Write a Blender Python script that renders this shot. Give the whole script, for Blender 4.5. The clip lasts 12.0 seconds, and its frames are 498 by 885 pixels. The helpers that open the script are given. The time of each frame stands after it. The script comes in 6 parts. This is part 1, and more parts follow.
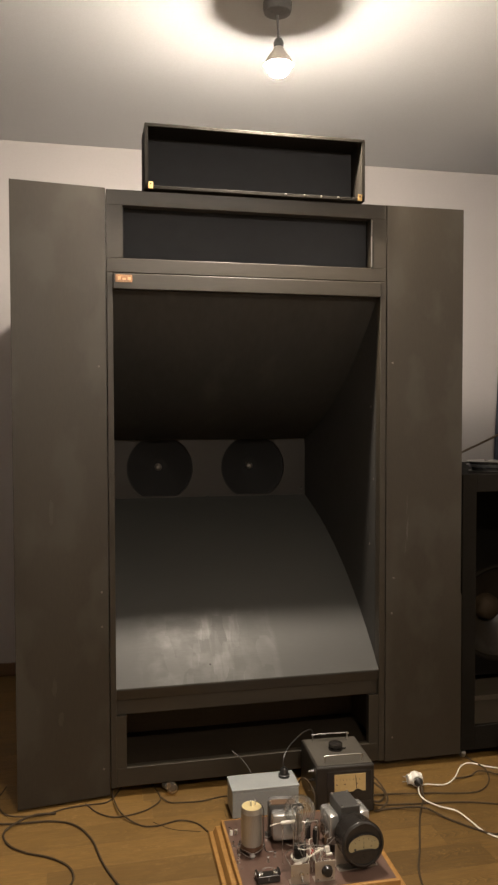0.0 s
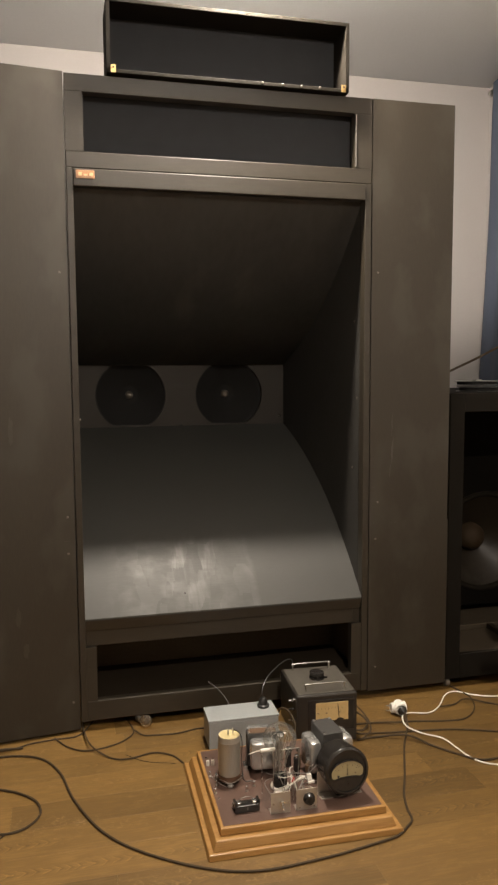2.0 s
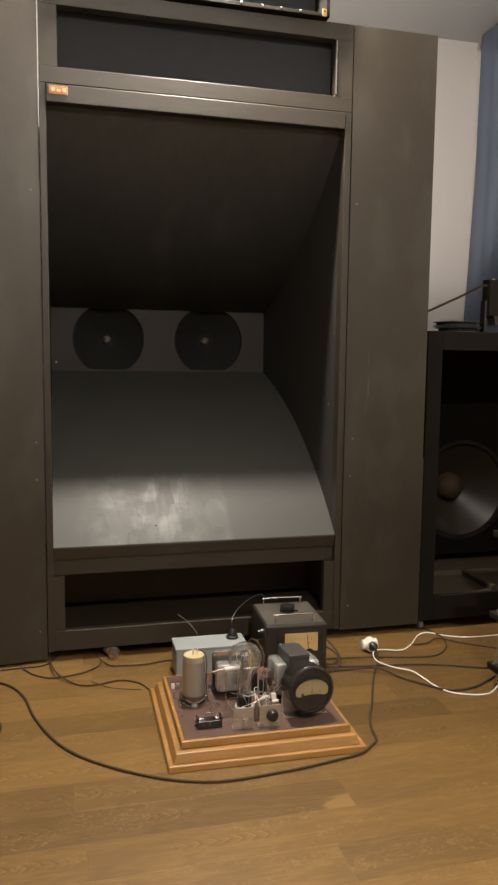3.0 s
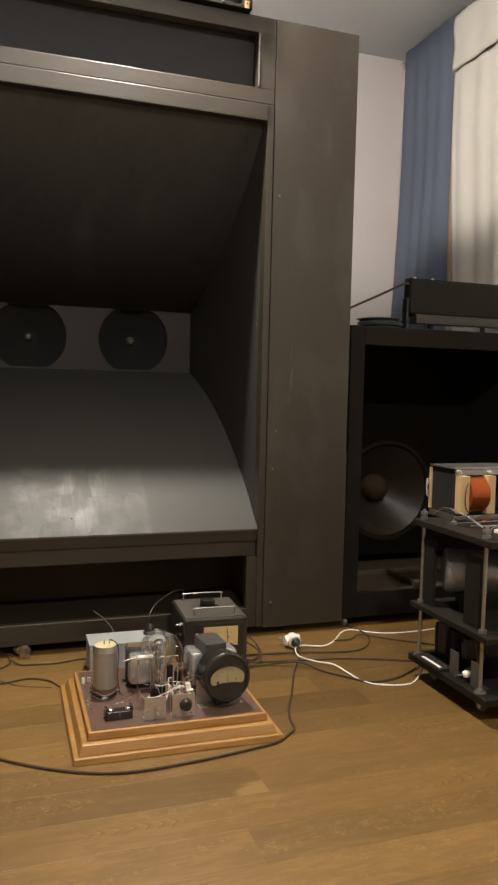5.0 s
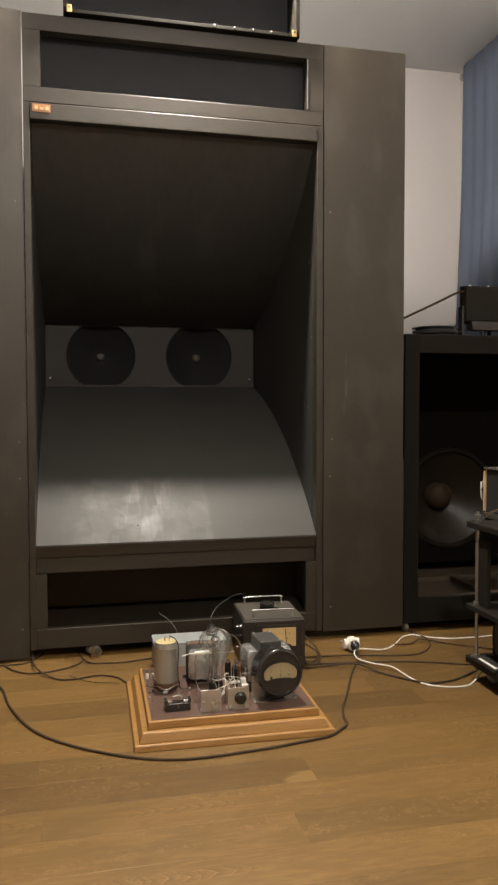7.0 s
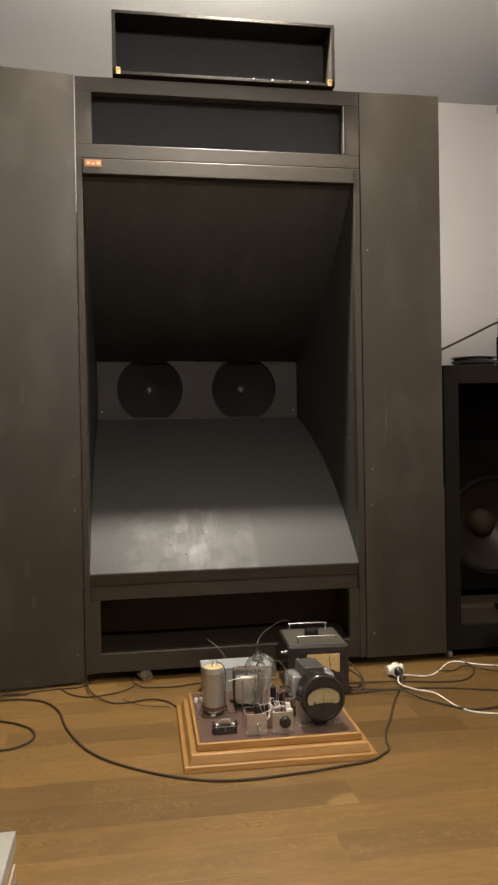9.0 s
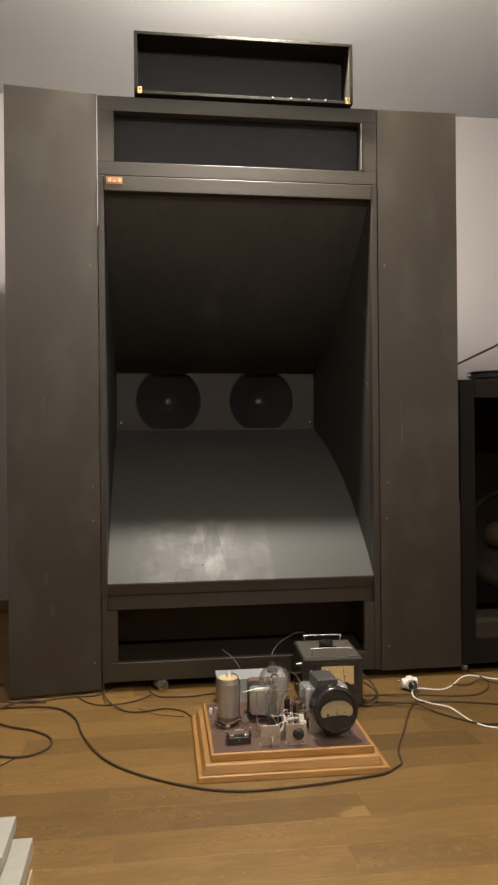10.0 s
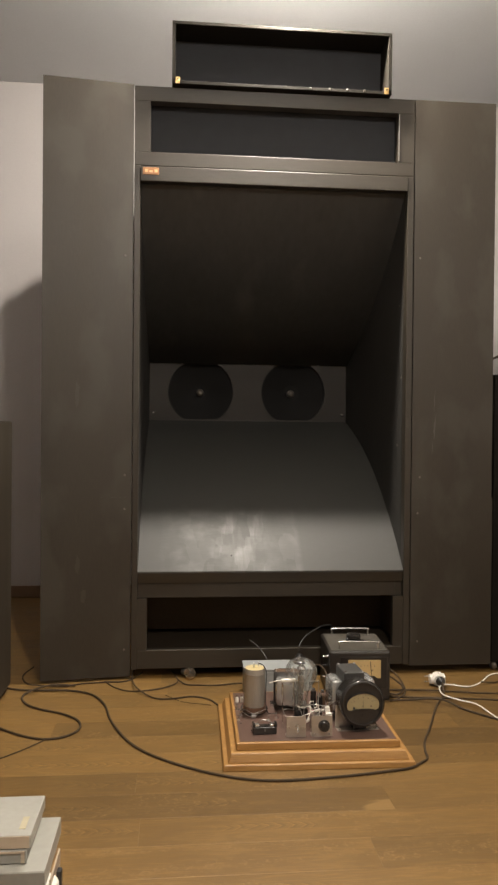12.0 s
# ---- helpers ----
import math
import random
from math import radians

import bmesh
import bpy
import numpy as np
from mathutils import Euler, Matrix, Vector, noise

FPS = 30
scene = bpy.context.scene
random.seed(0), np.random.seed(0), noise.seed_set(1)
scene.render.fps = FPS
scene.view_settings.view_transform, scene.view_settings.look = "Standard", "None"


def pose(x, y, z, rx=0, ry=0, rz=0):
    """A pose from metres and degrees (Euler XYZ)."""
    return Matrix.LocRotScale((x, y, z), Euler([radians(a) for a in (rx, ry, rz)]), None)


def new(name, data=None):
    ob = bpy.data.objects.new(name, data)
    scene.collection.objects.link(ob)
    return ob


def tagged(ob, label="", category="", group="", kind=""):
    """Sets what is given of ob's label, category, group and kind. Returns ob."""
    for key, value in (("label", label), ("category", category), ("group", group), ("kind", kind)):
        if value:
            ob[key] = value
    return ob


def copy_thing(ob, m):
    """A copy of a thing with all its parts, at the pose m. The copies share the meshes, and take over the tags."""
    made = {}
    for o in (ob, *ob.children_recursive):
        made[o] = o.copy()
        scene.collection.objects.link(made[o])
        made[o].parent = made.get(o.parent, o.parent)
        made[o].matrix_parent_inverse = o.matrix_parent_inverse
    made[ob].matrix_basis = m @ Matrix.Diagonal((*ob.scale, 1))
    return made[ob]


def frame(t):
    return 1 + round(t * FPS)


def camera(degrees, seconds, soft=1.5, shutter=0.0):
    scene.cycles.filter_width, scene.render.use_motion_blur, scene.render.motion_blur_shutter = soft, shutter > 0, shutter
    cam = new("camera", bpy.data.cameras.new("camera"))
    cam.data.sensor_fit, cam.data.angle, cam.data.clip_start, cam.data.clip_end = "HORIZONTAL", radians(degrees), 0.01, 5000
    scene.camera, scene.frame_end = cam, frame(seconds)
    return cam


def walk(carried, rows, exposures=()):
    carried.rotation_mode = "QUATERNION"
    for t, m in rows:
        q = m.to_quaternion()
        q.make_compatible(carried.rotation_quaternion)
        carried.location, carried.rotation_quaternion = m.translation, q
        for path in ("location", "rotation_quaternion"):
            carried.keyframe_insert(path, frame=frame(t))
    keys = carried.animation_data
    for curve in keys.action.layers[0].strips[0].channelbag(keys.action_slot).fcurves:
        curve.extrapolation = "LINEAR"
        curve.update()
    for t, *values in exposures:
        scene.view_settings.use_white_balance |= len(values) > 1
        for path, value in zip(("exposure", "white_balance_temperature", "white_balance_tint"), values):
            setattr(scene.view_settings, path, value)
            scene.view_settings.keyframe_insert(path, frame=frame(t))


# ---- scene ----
cam = camera(36.6, 12.0, soft=2.4)
METRES, EYE, TILT, LEAN, TURN = 0.95, 1.37, 0.0, 0.0, -12.1
ROWS = [
    (0.0, 0.0, 0.0, 0.0, -0.0, -2.11, 0.13),
    (0.5, 0.0056, 0.0014, -0.0042, -0.65, -2.49, 0.25),
    (1.0, 0.0065, 0.028, -0.0259, -1.31, -3.37, 0.4),
    (1.5, -0.0067, 0.1163, -0.0724, -1.72, -4.69, 0.45),
    (2.0, 0.0059, 0.1812, -0.1485, -1.74, -5.59, 0.33),
    (2.5, 0.0426, 0.1786, -0.2874, -1.61, -6.22, -0.02),
    (3.0, 0.0736, 0.1915, -0.3741, -2.26, -6.15, -0.66),
    (3.5, 0.0985, 0.2041, -0.4278, -3.69, -5.46, -1.25),
    (3.7, 0.1059, 0.2090, -0.4495, -4.88, -5.16, -1.50),
    (4.1, 0.1155, 0.2148, -0.4723, -6.97, -4.62, -1.78),
    (4.5, 0.1274, 0.2216, -0.4948, -7.47, -4.20, -1.72),
    (4.9, 0.1391, 0.2275, -0.5126, -7.08, -3.91, -1.43),
    (5.3, 0.1477, 0.2308, -0.5215, -6.28, -3.77, -1.04),
    (5.5, 0.1539, 0.2321, -0.5247, -5.86, -3.74, -0.84),
    (6.0, 0.1835, 0.2236, -0.5426, -4.35, -3.47, -0.54),
    (6.5, 0.2053, 0.174, -0.5523, -2.52, -3.02, -0.27),
    (7.0, 0.2277, 0.1175, -0.5473, -0.7, -2.47, 0.12),
    (9.0, 0.2485, 0.0118, -0.5145, 2.95, -0.63, 0.95),
    (9.5, 0.2548, -0.0083, -0.5002, 3.63, -0.33, 0.78),
    (10.0, 0.2594, -0.0207, -0.4953, 4.38, -0.02, 0.53),
    (10.5, 0.2676, -0.0213, -0.4946, 4.95, 0.26, 0.28),
    (11.0, 0.2748, -0.022, -0.4926, 5.4, 0.34, -0.02),
    (11.5, 0.2749, -0.0202, -0.4938, 6.02, 0.02, -0.25),
    (12.0, 0.259, -0.0244, -0.4971, 6.74, -0.63, -0.53),
]
# the camera opens up and cools a little once the lamp leaves its view
EXPOSURES = [(0.0, -0.05, 6950, 12), (1.5, 0.05, 6950, 12), (2.0, 0.12, 6800, 11), (3.0, 0.22, 6550, 10), (7.0, 0.22, 6500, 10), (12.0, 0.20, 6500, 10)]
walk(cam, [(t, pose(0, 0, EYE, TILT, LEAN, TURN) @ pose(METRES * x, METRES * y, METRES * z, 90 + pitch, roll, yaw)) for t, x, y, z, yaw, pitch, roll in ROWS], EXPOSURES)

# ==== light ====
world = bpy.data.worlds.new("night")
world.use_nodes = True
world.node_tree.nodes["Background"].inputs[0].default_value = (0.02, 0.025, 0.04, 1)
world.node_tree.nodes["Background"].inputs[1].default_value = 0.05
scene.world = world
LAMP = (0.655, 2.572, 2.58)
LAMP_STRENGTH = 3800.0
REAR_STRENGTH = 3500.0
LAMP_COLOUR = (1.0, 0.91, 0.80)
scene.view_settings.exposure = 0.0


# ==== materials ====
def nodes_of(name):
    m = bpy.data.materials.new(name)
    m.use_nodes = True
    return m, m.node_tree.nodes, m.node_tree.links, m.node_tree.nodes["Principled BSDF"]


def surface(name, a, b, rough=0.5, metal=0.0, stretch=(1, 1, 1), fine=90.0, coarse=6.0, bump=0.15, rough_var=0.12, spec=0.5, coat=0.0, vary=0.0, stain=None, zone=None):
    """A worn surface: colours a to b by coarse stains and fine grain, with gloss and relief that vary too."""
    m, n, l, p = nodes_of(name)
    tc = n.new("ShaderNodeTexCoord")
    mp = n.new("ShaderNodeMapping")
    mp.inputs["Scale"].default_value = stretch
    l.new(tc.outputs["Object"], mp.inputs["Vector"])
    big, small = n.new("ShaderNodeTexNoise"), n.new("ShaderNodeTexNoise")
    big.inputs["Scale"].default_value, big.inputs["Detail"].default_value = coarse, 6
    small.inputs["Scale"].default_value, small.inputs["Detail"].default_value = fine, 5
    vec = mp.outputs[0]
    if vary:
        info = n.new("ShaderNodeObjectInfo")
        add = n.new("ShaderNodeVectorMath")
        mul = n.new("ShaderNodeMath")
        mul.operation, mul.inputs[1].default_value = "MULTIPLY", 40
        l.new(info.outputs["Random"], mul.inputs[0])
        l.new(vec, add.inputs[0])
        l.new(mul.outputs[0], add.inputs[1])
        vec = add.outputs[0]
    l.new(vec, big.inputs["Vector"])
    l.new(vec, small.inputs["Vector"])
    mixf = n.new("ShaderNodeMix")
    mixf.data_type = "FLOAT"
    mixf.inputs[0].default_value = 0.45
    l.new(big.outputs["Fac"], mixf.inputs[2])
    l.new(small.outputs["Fac"], mixf.inputs[3])
    ramp = n.new("ShaderNodeValToRGB")
    ramp.color_ramp.elements[0].position, ramp.color_ramp.elements[1].position = 0.32, 0.68
    ramp.color_ramp.elements[0].color, ramp.color_ramp.elements[1].color = (*a, 1), (*b, 1)
    l.new(mixf.outputs[0], ramp.inputs[0])
    colour = ramp.outputs[0]
    if stain:
        st = n.new("ShaderNodeTexNoise")
        st.inputs["Scale"].default_value, st.inputs["Detail"].default_value = stain[1], 4
        if len(stain) > 3:
            sp = n.new("ShaderNodeMapping")
            sp.inputs["Scale"].default_value = stain[3]
            l.new(tc.outputs["Object"], sp.inputs["Vector"])
            l.new(sp.outputs[0], st.inputs["Vector"])
        else:
            l.new(mp.outputs[0], st.inputs["Vector"])
        sr = n.new("ShaderNodeValToRGB")
        sr.color_ramp.elements[0].position, sr.color_ramp.elements[1].position = stain[2], stain[2] + 0.12
        l.new(st.outputs["Fac"], sr.inputs[0])
        sm = n.new("ShaderNodeMix")
        sm.data_type = "RGBA"
        amount = sr.outputs[0]
        if zone:
            sx, gap, fade, keep = n.new("ShaderNodeSeparateXYZ"), n.new("ShaderNodeMath"), n.new("ShaderNodeMath"), n.new("ShaderNodeMapRange")
            gap.operation, gap.inputs[1].default_value = "SUBTRACT", zone[0]
            fade.operation = "ABSOLUTE"
            keep.inputs[1].default_value, keep.inputs[2].default_value = zone[1], zone[1] * 0.3
            l.new(tc.outputs["Object"], sx.inputs[0])
            l.new(sx.outputs[0], gap.inputs[0])
            l.new(gap.outputs[0], fade.inputs[0])
            l.new(fade.outputs[0], keep.inputs[0])
            deep = n.new("ShaderNodeMapRange")
            deep.inputs[1].default_value, deep.inputs[2].default_value = zone[2] * 2, zone[2]
            l.new(sx.outputs[1], deep.inputs[0])
            for factor in (keep, deep):
                times = n.new("ShaderNodeMath")
                times.operation = "MULTIPLY"
                l.new(amount, times.inputs[0])
                l.new(factor.outputs[0], times.inputs[1])
                amount = times.outputs[0]
        l.new(amount, sm.inputs[0])
        l.new(colour, sm.inputs[6])
        sm.inputs[7].default_value = (*stain[0], 1)
        colour = sm.outputs[2]
    if vary:
        hsv = n.new("ShaderNodeHueSaturation")
        mr = n.new("ShaderNodeMapRange")
        mr.inputs[3].default_value, mr.inputs[4].default_value = 1 - vary, 1 + vary * 0.6
        l.new(info.outputs["Random"], mr.inputs[0])
        l.new(mr.outputs[0], hsv.inputs["Value"])
        l.new(colour, hsv.inputs["Color"])
        colour = hsv.outputs[0]
    l.new(colour, p.inputs["Base Color"])
    rr = n.new("ShaderNodeMapRange")
    rr.inputs[3].default_value, rr.inputs[4].default_value = max(0.03, rough - rough_var), min(1, rough + rough_var)
    l.new(big.outputs["Fac"], rr.inputs[0])
    l.new(rr.outputs[0], p.inputs["Roughness"])
    p.inputs["Metallic"].default_value = metal
    p.inputs["Specular IOR Level"].default_value = spec
    p.inputs["Coat Weight"].default_value = coat
    p.inputs["Coat Roughness"].default_value = 0.15
    if bump:
        bp = n.new("ShaderNodeBump")
        bp.inputs["Strength"].default_value, bp.inputs["Distance"].default_value = bump, 0.002
        l.new(mixf.outputs[0], bp.inputs["Height"])
        l.new(bp.outputs[0], p.inputs["Normal"])
    return m


def glass(name, tint=(0.96, 0.97, 0.96), rough=0.04):
    """Thin clear glass: seen through, with gloss by Fresnel."""
    m, n, l, p = nodes_of(name)
    n.remove(p)
    clear, gloss, mix, fr = n.new("ShaderNodeBsdfTransparent"), n.new("ShaderNodeBsdfGlossy"), n.new("ShaderNodeMixShader"), n.new("ShaderNodeFresnel")
    clear.inputs["Color"].default_value = (*tint, 1)
    gloss.inputs["Roughness"].default_value = rough
    fr.inputs["IOR"].default_value = 1.4
    top = n.new("ShaderNodeMath")
    top.operation, top.inputs[1].default_value = "MINIMUM", 0.6
    l.new(fr.outputs[0], top.inputs[0])
    l.new(top.outputs[0], mix.inputs[0])
    l.new(clear.outputs[0], mix.inputs[1])
    l.new(gloss.outputs[0], mix.inputs[2])
    dust, film = n.new("ShaderNodeBsdfDiffuse"), n.new("ShaderNodeMixShader")
    dust.inputs["Color"].default_value = (0.8, 0.78, 0.72, 1)
    film.inputs[0].default_value = 0.035
    l.new(mix.outputs[0], film.inputs[1])
    l.new(dust.outputs[0], film.inputs[2])
    l.new(film.outputs[0], n["Material Output"].inputs["Surface"])
    return m


def glow(name, colour, strength):
    m, n, l, p = nodes_of(name)
    p.inputs["Base Color"].default_value = (*colour, 1)
    p.inputs["Emission Color"].default_value = (*colour, 1)
    p.inputs["Emission Strength"].default_value = strength
    return m


def oak_floor(name, patch=None, tone=1.0):
    """Brown oak boards: long grain, wavy figure, a tone of its own for each board; patch: centre and size of a pale sapwood spot."""
    m, n, l, p = nodes_of(name)
    tc, info = n.new("ShaderNodeTexCoord"), n.new("ShaderNodeObjectInfo")
    mul = n.new("ShaderNodeVectorMath")
    mul.operation = "SCALE"
    mul.inputs[0].default_value = (37, 91, 13)
    l.new(info.outputs["Random"], mul.inputs["Scale"])
    add = n.new("ShaderNodeVectorMath")
    l.new(tc.outputs["Object"], add.inputs[0])
    l.new(mul.outputs[0], add.inputs[1])

    def noise_at(scale, detail, distort=0.0, stretch=(1, 1, 1)):
        mp, t = n.new("ShaderNodeMapping"), n.new("ShaderNodeTexNoise")
        mp.inputs["Scale"].default_value = stretch
        t.inputs["Scale"].default_value, t.inputs["Detail"].default_value, t.inputs["Distortion"].default_value = scale, detail, distort
        l.new(add.outputs[0], mp.inputs["Vector"])
        l.new(mp.outputs[0], t.inputs["Vector"])
        return t.outputs["Fac"]

    grain = noise_at(13, 6, 0.5, (1.2, 16, 1))
    figure = noise_at(3.2, 4, 1.6, (2.2, 9, 1))
    cloud = noise_at(3, 3, 0.0, (1, 2, 1))
    mix = n.new("ShaderNodeMath")
    mix.operation = "ADD"
    mul2 = n.new("ShaderNodeMath")
    mul2.operation, mul2.inputs[1].default_value = "MULTIPLY", 0.7
    l.new(figure, mul2.inputs[0])
    l.new(grain, mix.inputs[0])
    l.new(mul2.outputs[0], mix.inputs[1])
    ramp = n.new("ShaderNodeValToRGB")
    e = ramp.color_ramp.elements
    e[0].position, e[0].color = 0.32, (0.150, 0.081, 0.0205, 1)
    e[1].position, e[1].color = 1.24, (0.230, 0.131, 0.037, 1)
    mid = e.new(0.83)
    mid.color = (0.189, 0.105, 0.0283, 1)
    l.new(mix.outputs[0], ramp.inputs[0])
    hsv, mr = n.new("ShaderNodeHueSaturation"), n.new("ShaderNodeMapRange")
    mr.inputs[3].default_value, mr.inputs[4].default_value = 0.84, 1.10
    l.new(info.outputs["Random"], mr.inputs[0])
    cl = n.new("ShaderNodeMath")
    cl.operation = "MULTIPLY"
    mr2 = n.new("ShaderNodeMapRange")
    mr2.inputs[3].default_value, mr2.inputs[4].default_value = 0.8, 1.2
    l.new(cloud, mr2.inputs[0])
    l.new(mr.outputs[0], cl.inputs[0])
    l.new(mr2.outputs[0], cl.inputs[1])
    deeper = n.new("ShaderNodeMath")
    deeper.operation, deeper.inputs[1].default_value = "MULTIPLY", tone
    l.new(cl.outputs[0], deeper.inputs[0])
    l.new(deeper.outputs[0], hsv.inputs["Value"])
    l.new(ramp.outputs[0], hsv.inputs["Color"])
    colour = hsv.outputs[0]
    # pale ray flecks in clusters along the boards
    fleck, where = noise_at(44, 3, 1.3, (1.5, 1.7, 1)), noise_at(2.6, 2, 0.4, (1.0, 7.5, 1))
    fr_, wr_, both, fm = n.new("ShaderNodeValToRGB"), n.new("ShaderNodeValToRGB"), n.new("ShaderNodeMath"), n.new("ShaderNodeMix")
    fr_.color_ramp.elements[0].position, fr_.color_ramp.elements[1].position = 0.53, 0.70
    wr_.color_ramp.elements[0].position, wr_.color_ramp.elements[1].position = 0.50, 0.64
    wr_.color_ramp.elements[1].color = (0.6, 0.6, 0.6, 1)
    l.new(fleck, fr_.inputs[0])
    l.new(where, wr_.inputs[0])
    both.operation = "MULTIPLY"
    l.new(fr_.outputs[0], both.inputs[0])
    l.new(wr_.outputs[0], both.inputs[1])
    fm.data_type = "RGBA"
    l.new(both.outputs[0], fm.inputs[0])
    l.new(colour, fm.inputs[6])
    fm.inputs[7].default_value = (0.285, 0.175, 0.068, 1)
    colour = fm.outputs[2]
    # cathedral figure: chains of small chevrons along a stretch of the board
    def op(kind, a, b=0.0):
        t = n.new("ShaderNodeMath")
        t.operation = kind
        for k, v in enumerate((a, b)):
            if isinstance(v, float):
                t.inputs[k].default_value = v
            else:
                l.new(v, t.inputs[k])
        return t.outputs[0]

    def ease(value, a, b, c=0.0, d=1.0):
        t = n.new("ShaderNodeMapRange")
        t.interpolation_type = "SMOOTHSTEP"
        for k, v in enumerate((a, b, c, d)):
            t.inputs[k + 1].default_value = v
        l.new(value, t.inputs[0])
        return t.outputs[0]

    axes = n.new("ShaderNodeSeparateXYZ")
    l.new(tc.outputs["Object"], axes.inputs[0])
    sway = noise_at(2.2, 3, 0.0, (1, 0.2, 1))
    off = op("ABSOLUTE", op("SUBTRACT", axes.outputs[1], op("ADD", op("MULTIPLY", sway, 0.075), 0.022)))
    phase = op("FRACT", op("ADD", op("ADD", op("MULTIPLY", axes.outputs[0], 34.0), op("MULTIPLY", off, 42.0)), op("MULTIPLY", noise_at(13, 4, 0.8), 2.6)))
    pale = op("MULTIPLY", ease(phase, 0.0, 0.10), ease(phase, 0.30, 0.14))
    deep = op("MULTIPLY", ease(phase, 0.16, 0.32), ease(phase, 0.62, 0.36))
    chain = op("MULTIPLY", ease(off, 0.021, 0.006), ease(noise_at(2.0, 3, 0.0, (1, 0.15, 1)), 0.47, 0.58))
    tone_up = op("ADD", 1.0, op("MULTIPLY", chain, op("SUBTRACT", op("MULTIPLY", pale, 0.34), op("MULTIPLY", deep, 0.24))))
    fig = n.new("ShaderNodeHueSaturation")
    l.new(tone_up, fig.inputs["Value"])
    l.new(colour, fig.inputs["Color"])
    colour = fig.outputs[0]
    if patch:
        sub, ln = n.new("ShaderNodeVectorMath"), n.new("ShaderNodeVectorMath")
        sub.operation, ln.operation = "SUBTRACT", "LENGTH"
        sub.inputs[1].default_value = patch[0]
        sc = n.new("ShaderNodeVectorMath")
        sc.operation = "MULTIPLY"
        sc.inputs[1].default_value = (1 / patch[1][0], 1 / patch[1][1], 0)
        l.new(tc.outputs["Object"], sub.inputs[0])
        l.new(sub.outputs[0], sc.inputs[0])
        l.new(sc.outputs[0], ln.inputs[0])
        wob = n.new("ShaderNodeMath")
        wob.operation = "ADD"
        l.new(ln.outputs["Value"], wob.inputs[0])
        l.new(grain, wob.inputs[1])
        st = n.new("ShaderNodeValToRGB")
        st.color_ramp.elements[0].position, st.color_ramp.elements[0].color = 0.88, (1, 1, 1, 1)
        st.color_ramp.elements[1].position, st.color_ramp.elements[1].color = 1.0, (0, 0, 0, 1)
        half = n.new("ShaderNodeMath")
        half.operation, half.inputs[1].default_value = "MULTIPLY", 0.62
        l.new(wob.outputs[0], half.inputs[0])
        l.new(half.outputs[0], st.inputs[0])
        pm = n.new("ShaderNodeMix")
        pm.data_type = "RGBA"
        l.new(st.outputs[0], pm.inputs[0])
        l.new(colour, pm.inputs[6])
        pm.inputs[7].default_value = (0.235, 0.140, 0.046, 1)
        colour = pm.outputs[2]
    l.new(colour, p.inputs["Base Color"])
    rr = n.new("ShaderNodeMapRange")
    rr.inputs[3].default_value, rr.inputs[4].default_value = 0.34, 0.56
    l.new(grain, rr.inputs[0])
    l.new(rr.outputs[0], p.inputs["Roughness"])
    bp = n.new("ShaderNodeBump")
    bp.inputs["Strength"].default_value, bp.inputs["Distance"].default_value = 0.3, 0.0015
    l.new(grain, bp.inputs["Height"])
    l.new(bp.outputs[0], p.inputs["Normal"])
    return m


